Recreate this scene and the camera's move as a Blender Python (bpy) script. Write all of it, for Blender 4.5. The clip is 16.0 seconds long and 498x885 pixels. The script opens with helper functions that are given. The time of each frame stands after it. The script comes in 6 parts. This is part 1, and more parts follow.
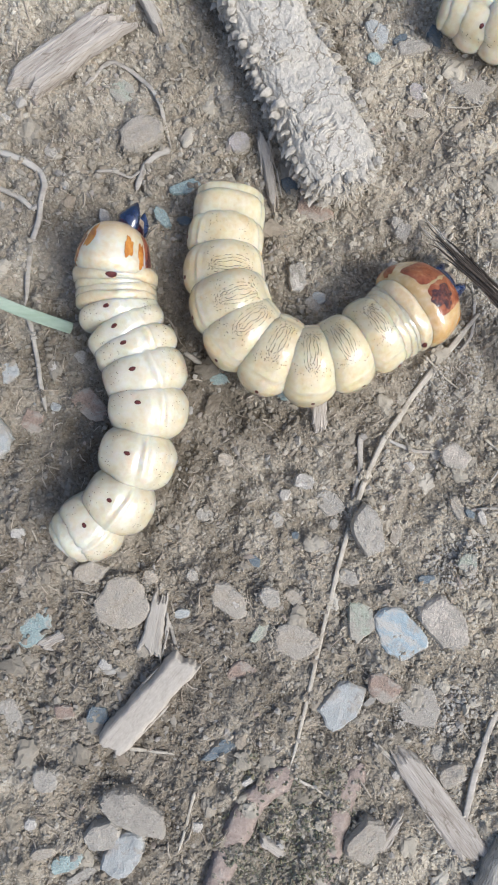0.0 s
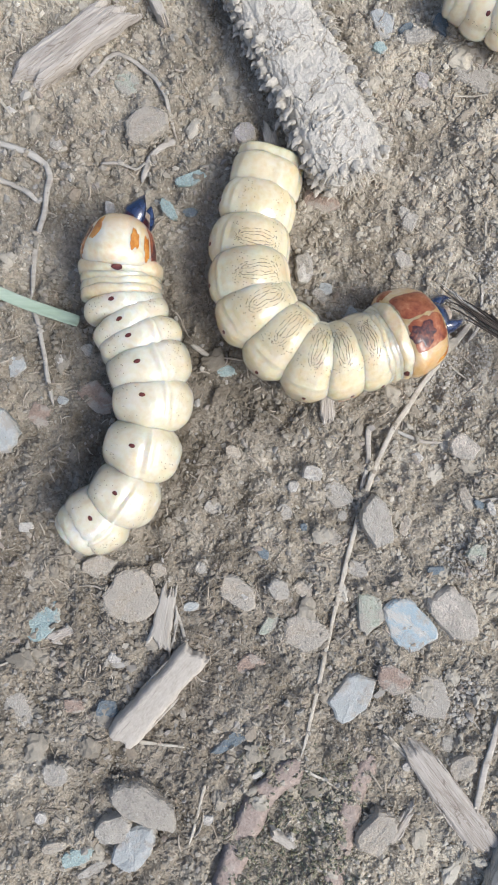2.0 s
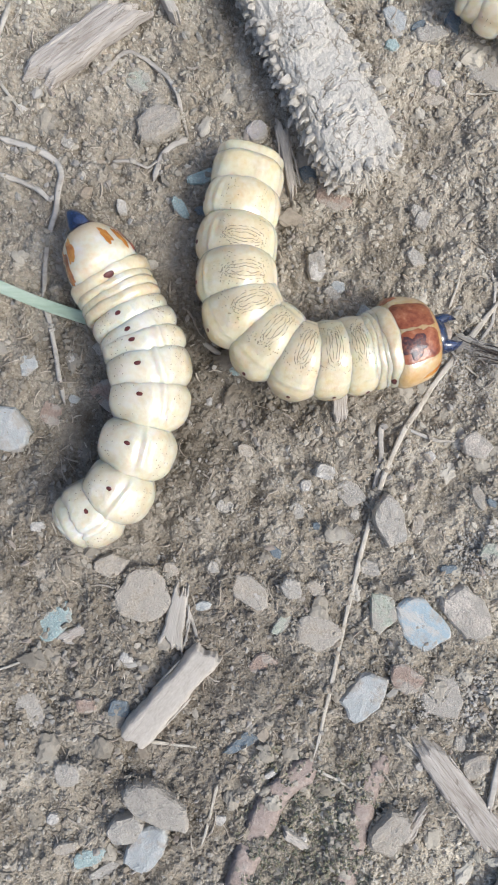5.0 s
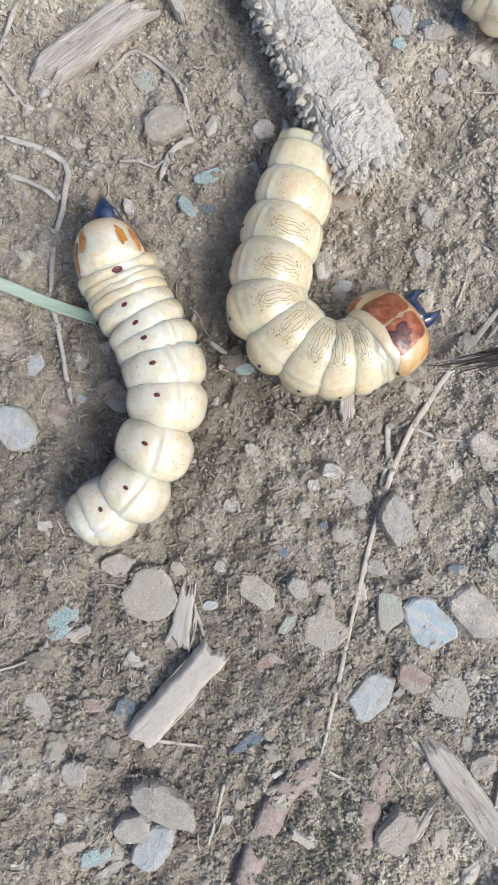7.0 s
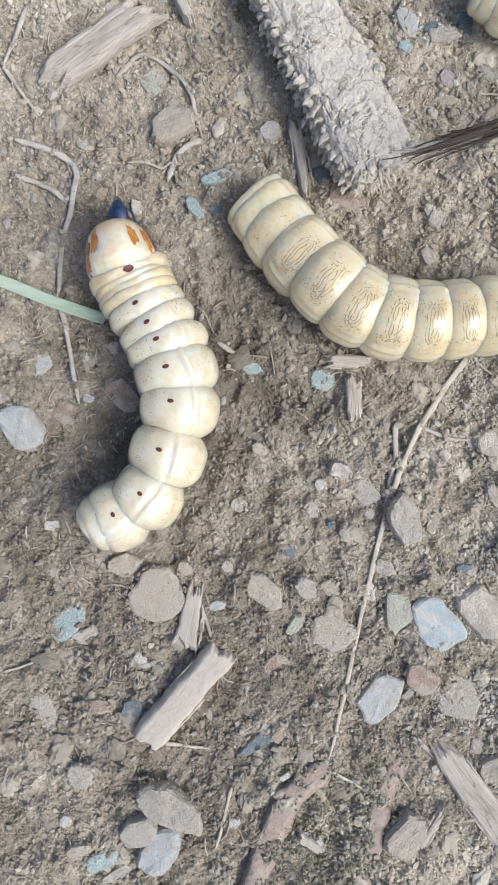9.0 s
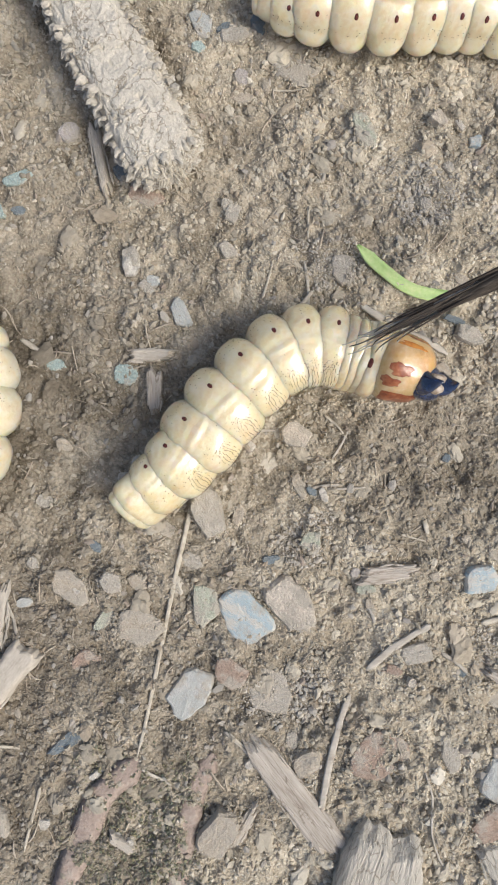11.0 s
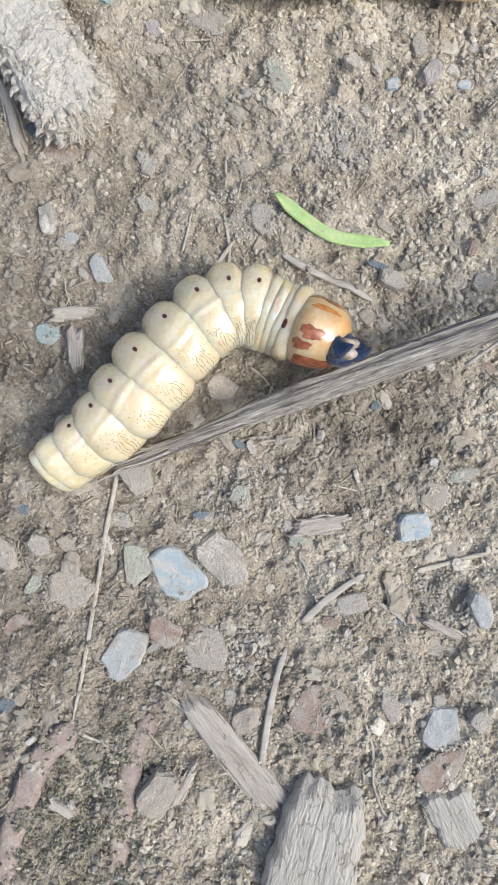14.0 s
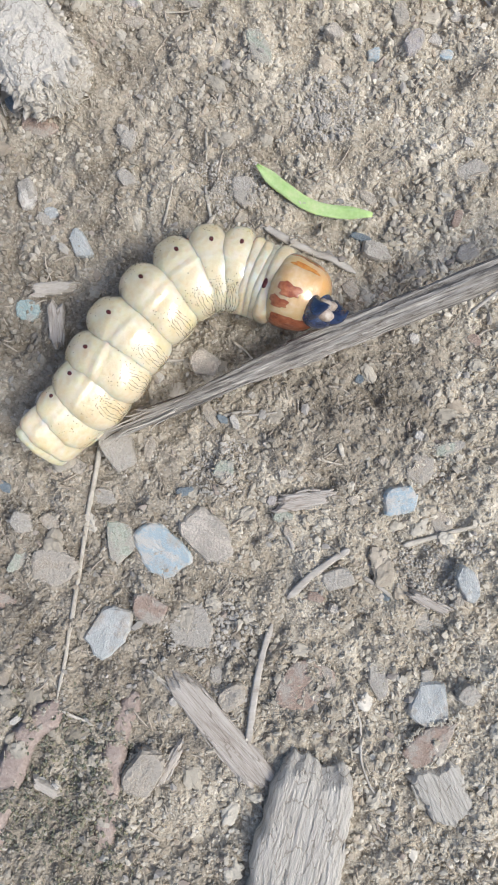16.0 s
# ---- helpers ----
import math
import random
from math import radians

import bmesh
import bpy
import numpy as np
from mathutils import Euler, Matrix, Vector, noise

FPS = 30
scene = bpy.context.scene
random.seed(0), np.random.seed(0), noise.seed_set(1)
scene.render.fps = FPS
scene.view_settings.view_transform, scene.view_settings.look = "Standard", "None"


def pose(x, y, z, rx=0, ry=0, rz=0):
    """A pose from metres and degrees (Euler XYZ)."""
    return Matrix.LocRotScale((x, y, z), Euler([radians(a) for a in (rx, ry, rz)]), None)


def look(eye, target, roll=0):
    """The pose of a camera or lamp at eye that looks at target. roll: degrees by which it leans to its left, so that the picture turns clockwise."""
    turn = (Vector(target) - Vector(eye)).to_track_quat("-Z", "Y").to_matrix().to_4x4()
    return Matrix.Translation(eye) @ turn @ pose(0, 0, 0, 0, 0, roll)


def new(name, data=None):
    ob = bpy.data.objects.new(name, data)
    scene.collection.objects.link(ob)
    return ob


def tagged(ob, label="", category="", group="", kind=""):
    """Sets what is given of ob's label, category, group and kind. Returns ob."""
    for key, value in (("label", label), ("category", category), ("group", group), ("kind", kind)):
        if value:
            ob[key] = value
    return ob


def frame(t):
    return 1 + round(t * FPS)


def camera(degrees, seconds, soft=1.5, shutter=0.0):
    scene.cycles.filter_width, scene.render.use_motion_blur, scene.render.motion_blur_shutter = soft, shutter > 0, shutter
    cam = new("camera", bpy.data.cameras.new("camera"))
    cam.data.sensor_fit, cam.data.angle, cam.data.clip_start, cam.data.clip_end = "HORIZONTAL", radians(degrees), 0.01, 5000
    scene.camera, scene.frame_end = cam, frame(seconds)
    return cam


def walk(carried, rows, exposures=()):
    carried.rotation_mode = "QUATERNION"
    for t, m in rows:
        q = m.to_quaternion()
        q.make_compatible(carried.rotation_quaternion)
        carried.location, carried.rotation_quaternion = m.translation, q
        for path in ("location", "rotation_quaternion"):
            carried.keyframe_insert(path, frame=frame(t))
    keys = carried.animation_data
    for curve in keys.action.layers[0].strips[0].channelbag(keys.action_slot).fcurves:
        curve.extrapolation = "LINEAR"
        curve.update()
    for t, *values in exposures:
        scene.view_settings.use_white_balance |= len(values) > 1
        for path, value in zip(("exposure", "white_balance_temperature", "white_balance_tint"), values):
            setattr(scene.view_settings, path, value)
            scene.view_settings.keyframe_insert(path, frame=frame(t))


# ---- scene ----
SOFT, SKY, SUN = 2.0, 0.12, 1.78
EXPOSURES = [(0.0, 0.18, 5660, 10), (2.5, 0.26, 5660, 10), (3.5, 0.26, 5660, 10), (8.2, 0.28, 5660, 10), (10.5, 0.27, 6000, 10), (11.3, 0.11, 6200, 10), (12.0, 0.32, 5800, 10), (12.5, 0.33, 5800, 10), (14.5, 0.26, 5700, 10), (16.0, 0.26, 5700, 10)]

# ---------- camera ----------
cam = camera(45, 16.0, soft=SOFT)
PATH = [
    (0, pose(-0.00072, 0.00238, 0.13167, -1.074, -0.379, 0.006)),
    (0.5, pose(-0.00091, 0.00159, 0.13159, -1.109, -0.329, -0.110)),
    (1, pose(-0.00090, 0.00059, 0.13120, -1.117, -0.361, -0.254)),
    (1.5, pose(-0.00072, 0.00007, 0.13120, -1.104, -0.266, -0.370)),
    (2, pose(-0.00213, 0.00087, 0.13132, -1.177, -0.259, -0.418)),
    (2.5, pose(-0.00349, 0.00050, 0.13119, -1.124, -0.231, -0.490)),
    (3, pose(-0.00253, -0.00047, 0.13092, -1.163, -0.231, -0.523)),
    (3.5, pose(-0.00260, -0.00011, 0.13106, -1.136, -0.239, -0.530)),
    (4, pose(-0.00380, 0.00072, 0.13088, -1.175, -0.265, -0.469)),
    (4.2, pose(-0.00492, 0.00082, 0.13089, -1.165, -0.331, -0.471)),
    (6.5, pose(-0.00500, -0.00016, 0.13088, -1.137, -0.229, -0.507)),
    (7, pose(-0.00599, 0.00047, 0.13088, -1.169, -0.146, -0.520)),
    (7.5, pose(-0.00502, -0.00017, 0.13078, -1.116, -0.197, -0.523)),
    (8, pose(-0.00688, -0.00014, 0.13070, -1.224, -0.088, -0.560)),
    (8.2, pose(-0.00788, -0.00019, 0.13072, -1.190, -0.103, -0.607)),
    (10.3, pose(0.00581, -0.00512, 0.13064, 1.420, 0.497, -0.448)),
    (10.5, pose(0.01404, -0.00553, 0.13148, 1.452, 0.512, -0.842)),
    (11, pose(0.03627, -0.00784, 0.13080, 1.366, 0.443, -1.891)),
    (11.5, pose(0.04844, -0.01095, 0.12965, 1.275, 0.355, -2.764)),
    (12, pose(0.05473, -0.01440, 0.12846, 1.244, 0.259, -3.362)),
    (12.5, pose(0.05431, -0.01585, 0.12818, 1.175, 0.342, -3.742)),
    (13, pose(0.05340, -0.01583, 0.12869, 1.176, 0.308, -3.929)),
    (13.5, pose(0.05241, -0.01731, 0.12869, 1.119, 0.266, -4.039)),
    (14, pose(0.05113, -0.01802, 0.12879, 1.134, 0.304, -4.187)),
    (14.5, pose(0.05175, -0.01916, 0.12839, 1.149, 0.282, -4.339)),
    (15, pose(0.05500, -0.02076, 0.12811, 1.161, 0.260, -4.538)),
    (15.5, pose(0.05505, -0.02197, 0.12780, 1.072, 0.220, -4.686)),
    (16, pose(0.05413, -0.02357, 0.12744, 1.112, 0.296, -4.749)),
]
walk(cam, PATH, exposures=EXPOSURES)

# ---------- light ----------
world = bpy.data.worlds.new("overcast_sky")
scene.world = world
world.use_nodes = True
sky = world.node_tree.nodes.new("ShaderNodeTexSky")
sky.sky_type, sky.sun_disc = "NISHITA", False
sky.sun_elevation, sky.sun_rotation = radians(50), radians(118)
sky.air_density, sky.dust_density, sky.ozone_density = 1.0, 5.0, 1.0
back = world.node_tree.nodes["Background"]
world.node_tree.links.new(sky.outputs["Color"], back.inputs["Color"])
back.inputs["Strength"].default_value = SKY
sun = new("sun", bpy.data.lights.new("sun", "SUN"))
sun.data.energy, sun.data.angle, sun.data.color = SUN, radians(24), (1.0, 0.955, 0.84)
sun.matrix_world = look((0.75, -0.4, 1.0), (0, 0, 0))

MM = 0.001


# ---------- materials ----------
def times(nt, a, b):
    mul = nt.nodes.new("ShaderNodeMix")
    mul.data_type, mul.blend_type = "RGBA", "MULTIPLY"
    mul.inputs[0].default_value = 1
    nt.links.new(a, mul.inputs[6])
    nt.links.new(b, mul.inputs[7])
    return mul.outputs[2]


# Soil darkened by colour, first shade beside the larvae, then damp by the stalk: centre, half sizes (m), tone.
SHADE_AND_DAMP = [((-0.024, 0.011), (0.034, 0.028), 0.6), ((0.074, -0.011), (0.034, 0.021), 0.64)]


def apply_soil_tones(nt, co, colour):
    """Broad tones of the soil: darker near one centre, paler outwards, plus the painted dark patches."""
    n, link = nt.nodes, nt.links.new
    broad = n.new("ShaderNodeTexNoise")
    broad.inputs["Scale"].default_value, broad.inputs["Detail"].default_value = 26, 4
    link(co, broad.inputs["Vector"])
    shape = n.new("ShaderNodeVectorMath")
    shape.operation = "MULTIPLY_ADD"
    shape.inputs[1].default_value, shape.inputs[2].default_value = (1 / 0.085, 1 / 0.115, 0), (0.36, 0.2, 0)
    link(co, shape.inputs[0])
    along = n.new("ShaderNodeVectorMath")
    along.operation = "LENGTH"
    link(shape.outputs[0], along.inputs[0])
    soil_tone = n.new("ShaderNodeMapRange")
    soil_tone.inputs["From Min"].default_value, soil_tone.inputs["From Max"].default_value = 0.3, 1.6
    soil_tone.inputs["To Min"].default_value, soil_tone.inputs["To Max"].default_value = -0.20, 0.43
    link(along.outputs["Value"], soil_tone.inputs["Value"])
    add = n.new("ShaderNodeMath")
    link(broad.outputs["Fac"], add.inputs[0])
    link(soil_tone.outputs["Result"], add.inputs[1])
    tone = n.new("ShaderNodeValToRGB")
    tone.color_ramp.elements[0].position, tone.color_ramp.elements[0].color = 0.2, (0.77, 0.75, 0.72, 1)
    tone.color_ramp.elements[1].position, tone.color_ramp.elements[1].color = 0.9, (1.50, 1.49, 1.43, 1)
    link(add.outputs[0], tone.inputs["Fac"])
    crust = n.new("ShaderNodeTexNoise")
    crust.inputs["Scale"].default_value, crust.inputs["Detail"].default_value, crust.inputs["Roughness"].default_value = 85, 7, 0.65
    link(co, crust.inputs["Vector"])
    pale = n.new("ShaderNodeValToRGB")
    pale.color_ramp.elements[0].position, pale.color_ramp.elements[0].color = 0.38, (0.84, 0.84, 0.835, 1)
    pale.color_ramp.elements[1].position, pale.color_ramp.elements[1].color = 0.64, (1.12, 1.13, 1.14, 1)
    link(crust.outputs["Fac"], pale.inputs["Fac"])
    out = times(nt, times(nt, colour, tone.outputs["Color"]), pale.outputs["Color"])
    # multiplies in the painted shade beside the larvae and the damp soil
    for (cx, cy), (rx, ry), patch_tone in SHADE_AND_DAMP:
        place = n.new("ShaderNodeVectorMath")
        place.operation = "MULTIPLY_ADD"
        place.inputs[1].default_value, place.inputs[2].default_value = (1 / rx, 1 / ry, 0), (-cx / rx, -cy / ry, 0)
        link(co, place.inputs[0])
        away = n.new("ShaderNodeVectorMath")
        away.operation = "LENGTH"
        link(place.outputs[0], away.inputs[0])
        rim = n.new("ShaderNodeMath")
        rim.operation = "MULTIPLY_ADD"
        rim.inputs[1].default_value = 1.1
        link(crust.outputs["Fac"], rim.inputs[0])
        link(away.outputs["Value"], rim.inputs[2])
        patch_ramp = n.new("ShaderNodeValToRGB")
        patch_ramp.color_ramp.elements[0].position, patch_ramp.color_ramp.elements[0].color = 0.5, (patch_tone, patch_tone * 0.985, patch_tone * 0.97, 1)
        patch_ramp.color_ramp.elements[1].position, patch_ramp.color_ramp.elements[1].color = 1.0, (1, 1, 1, 1)
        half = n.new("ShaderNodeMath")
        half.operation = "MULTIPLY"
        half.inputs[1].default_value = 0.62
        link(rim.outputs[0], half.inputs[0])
        link(half.outputs[0], patch_ramp.inputs["Fac"])
        out = times(nt, out, patch_ramp.outputs["Color"])
    return out


def cracked(nt, co, colour, scale, stretch=1.0):
    """Dirt-filled drying cracks between warped cells."""
    n, link = nt.nodes, nt.links.new
    warp = n.new("ShaderNodeTexNoise")
    warp.inputs["Scale"].default_value, warp.inputs["Detail"].default_value = scale * 2.2, 5
    link(co, warp.inputs["Vector"])
    shift = n.new("ShaderNodeVectorMath")
    shift.operation = "MULTIPLY_ADD"
    link(warp.outputs["Color"], shift.inputs[0])
    shift.inputs[1].default_value = ((0.9 if stretch == 1 else 0.22) / scale,) * 3
    link(co, shift.inputs[2])
    along = n.new("ShaderNodeVectorMath")
    along.operation = "MULTIPLY"
    along.inputs[1].default_value = (stretch, 1, 1)
    link(shift.outputs[0], along.inputs[0])
    vor = n.new("ShaderNodeTexVoronoi")
    vor.feature = "DISTANCE_TO_EDGE"
    vor.inputs["Scale"].default_value = scale
    link(along.outputs[0], vor.inputs["Vector"])
    tone = n.new("ShaderNodeValToRGB")
    tone.color_ramp.elements[0].position, tone.color_ramp.elements[0].color = 0.0, (0.55, 0.52, 0.48, 1)
    tone.color_ramp.elements[1].position, tone.color_ramp.elements[1].color = 0.03, (1, 1, 1, 1)
    link(vor.outputs["Distance"], tone.inputs["Fac"])
    return times(nt, colour, tone.outputs["Color"])


def material(name, colours, scale=400.0, rough=0.85, bump=0.3, bump_scale=2500.0, random_mix=0.0, random_colours=(), island=False,
             stretch=(1, 1, 1), detail=8.0, gloss=0.3, sub=0.0, sub_radius=(1, 0.6, 0.3), coat=0.0, fine=0.25, bump_depth=0.0002, soil_tone=False, dirt=0.0, cracks=0.0, crack_stretch=1.0):
    """A procedural surface: two scales of noise through a colour ramp, a random tone for each piece, and fine relief."""
    m = bpy.data.materials.new(name)
    m.use_nodes = True
    nt = m.node_tree
    n, link = nt.nodes, nt.links.new
    bsdf = n["Principled BSDF"]
    co = n.new("ShaderNodeTexCoord")
    mp = n.new("ShaderNodeMapping")
    mp.inputs["Scale"].default_value = stretch
    link(co.outputs["Object"], mp.inputs["Vector"])
    big = n.new("ShaderNodeTexNoise")
    big.inputs["Scale"].default_value, big.inputs["Detail"].default_value = scale, detail
    big.inputs["Roughness"].default_value = 0.62
    link(mp.outputs["Vector"], big.inputs["Vector"])
    small = n.new("ShaderNodeTexNoise")
    small.inputs["Scale"].default_value, small.inputs["Detail"].default_value = bump_scale, 4.0
    link(mp.outputs["Vector"], small.inputs["Vector"])
    mixv = n.new("ShaderNodeMix")
    mixv.inputs[0].default_value = fine
    link(big.outputs["Fac"], mixv.inputs[2])
    link(small.outputs["Fac"], mixv.inputs[3])
    ramp = n.new("ShaderNodeValToRGB")
    els = ramp.color_ramp.elements
    count = len(colours)
    for i, c in enumerate(colours):
        at = 0.35 + 0.3 * i / max(1, count - 1)
        e = els[i] if i < 2 else els.new(at)
        e.position, e.color = at, (*c, 1)
    link(mixv.outputs[0], ramp.inputs["Fac"])
    out = ramp.outputs["Color"]
    if random_colours:
        if island:
            rnd = n.new("ShaderNodeNewGeometry").outputs["Random Per Island"]
        else:
            rnd = n.new("ShaderNodeObjectInfo").outputs["Random"]
        r2 = n.new("ShaderNodeValToRGB")
        r2.color_ramp.interpolation = "LINEAR"
        e2 = r2.color_ramp.elements
        for i, c in enumerate(random_colours):
            at = i / max(1, len(random_colours) - 1)
            e = e2[i] if i < 2 else e2.new(at)
            e.position, e.color = at, (*c, 1)
        link(rnd, r2.inputs["Fac"])
        mx = n.new("ShaderNodeMix")
        mx.data_type = "RGBA"
        mx.inputs[0].default_value = random_mix
        link(out, mx.inputs[6])
        link(r2.outputs["Color"], mx.inputs[7])
        out = mx.outputs[2]
    if dirt:  # soil dust caught on the surface
        film = n.new("ShaderNodeTexNoise")
        film.inputs["Scale"].default_value, film.inputs["Detail"].default_value, film.inputs["Roughness"].default_value = 260, 9, 0.7
        link(co.outputs["Object"], film.inputs["Vector"])
        cover = n.new("ShaderNodeMapRange")
        cover.inputs["From Min"].default_value, cover.inputs["From Max"].default_value = 0.72 - 0.4 * dirt, 0.82 - 0.4 * dirt
        cover.inputs["To Max"].default_value = 0.85
        link(film.outputs["Fac"], cover.inputs["Value"])
        veil = n.new("ShaderNodeMix")
        veil.data_type = "RGBA"
        link(cover.outputs["Result"], veil.inputs[0])
        link(out, veil.inputs[6])
        veil.inputs[7].default_value = (0.43, 0.385, 0.315, 1)
        out = veil.outputs[2]
    if soil_tone:
        out = apply_soil_tones(nt, co.outputs["Object"], out)
    if cracks:
        out = cracked(nt, co.outputs["Object"], out, cracks, crack_stretch)
    link(out, bsdf.inputs["Base Color"])
    bsdf.inputs["Roughness"].default_value = rough
    bsdf.inputs["Specular IOR Level"].default_value = gloss
    if sub:
        bsdf.inputs["Subsurface Weight"].default_value = sub
        bsdf.inputs["Subsurface Radius"].default_value = sub_radius
        bsdf.inputs["Subsurface Scale"].default_value = 0.002
    if coat:
        bsdf.inputs["Coat Weight"].default_value = coat
        bsdf.inputs["Coat Roughness"].default_value = 0.1
        bsdf.inputs["Coat IOR"].default_value = 1.65
    if bump:
        b = n.new("ShaderNodeBump")
        b.inputs["Strength"].default_value, b.inputs["Distance"].default_value = bump, bump_depth
        link(mixv.outputs[0], b.inputs["Height"])
        link(b.outputs["Normal"], bsdf.inputs["Normal"])
    return m


def soil_material():
    """Dry crumbly soil: noise tones, paler away from a darker centre, cell relief for the crumbs."""
    m = material("dry_soil", [(0.17, 0.143, 0.106), (0.28, 0.242, 0.187), (0.37, 0.327, 0.260), (0.46, 0.415, 0.342)], scale=90, rough=0.97, bump=0, bump_scale=1500, fine=0.45, gloss=0.1, detail=12, soil_tone=True)
    nt = m.node_tree
    n, link = nt.nodes, nt.links.new
    bsdf = n["Principled BSDF"]
    co = n.new("ShaderNodeTexCoord").outputs["Object"]
    last = None
    for scale, depth in ((420, 0.0007), (1100, 0.0004), (2600, 0.0002)):
        warp = n.new("ShaderNodeTexNoise")
        warp.inputs["Scale"].default_value = scale * 0.7
        link(co, warp.inputs["Vector"])
        shift = n.new("ShaderNodeVectorMath")
        shift.operation = "MULTIPLY_ADD"
        link(warp.outputs["Color"], shift.inputs[0])
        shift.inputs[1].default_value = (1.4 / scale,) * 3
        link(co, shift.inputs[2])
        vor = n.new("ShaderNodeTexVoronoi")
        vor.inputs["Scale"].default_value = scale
        link(shift.outputs[0], vor.inputs["Vector"])
        b = n.new("ShaderNodeBump")
        b.invert = True
        b.inputs["Strength"].default_value, b.inputs["Distance"].default_value = 0.65, depth
        link(vor.outputs["Distance"], b.inputs["Height"])
        if last:
            link(last.outputs["Normal"], b.inputs["Normal"])
        last = b
    link(last.outputs["Normal"], bsdf.inputs["Normal"])
    return m


SOIL = soil_material()
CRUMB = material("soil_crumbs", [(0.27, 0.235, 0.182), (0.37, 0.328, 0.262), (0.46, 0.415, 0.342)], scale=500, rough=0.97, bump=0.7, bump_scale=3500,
                 random_mix=0.62, island=True, gloss=0.1, soil_tone=True,
                 random_colours=[(0.17, 0.15, 0.118), (0.34, 0.305, 0.246), (0.43, 0.388, 0.318), (0.27, 0.245, 0.202), (0.46, 0.42, 0.35), (0.36, 0.33, 0.278), (0.35, 0.285, 0.215), (0.22, 0.196, 0.156), (0.44, 0.398, 0.325), (0.58, 0.54, 0.47)])
ASH = material("ashy_earth", [(0.40, 0.362, 0.30), (0.49, 0.448, 0.378), (0.57, 0.525, 0.45)], scale=500, rough=0.97, bump=0.7, bump_scale=3500, random_mix=0.5, island=True, gloss=0.1, random_colours=[(0.36, 0.322, 0.262), (0.51, 0.465, 0.39), (0.44, 0.40, 0.335), (0.60, 0.555, 0.475)])
GRIT = material("grit_stones", [(0.27, 0.24, 0.195), (0.36, 0.325, 0.27), (0.44, 0.41, 0.35)], scale=500, rough=0.9, bump=0.5, bump_scale=3000, random_mix=0.6, island=True, gloss=0.2,
                random_colours=[(0.30, 0.27, 0.23), (0.40, 0.37, 0.33), (0.30, 0.29, 0.26), (0.36, 0.325, 0.265), (0.48, 0.45, 0.39), (0.26, 0.24, 0.21), (0.35, 0.27, 0.21), (0.32, 0.32, 0.30)])
FIBRE = material("plant_fibres", [(0.30, 0.25, 0.185), (0.42, 0.36, 0.28), (0.54, 0.48, 0.39)], scale=300, rough=0.85, bump=0.3, random_mix=0.5, island=True,
                 random_colours=[(0.22, 0.18, 0.14), (0.40, 0.34, 0.26), (0.52, 0.46, 0.37), (0.33, 0.28, 0.22)])
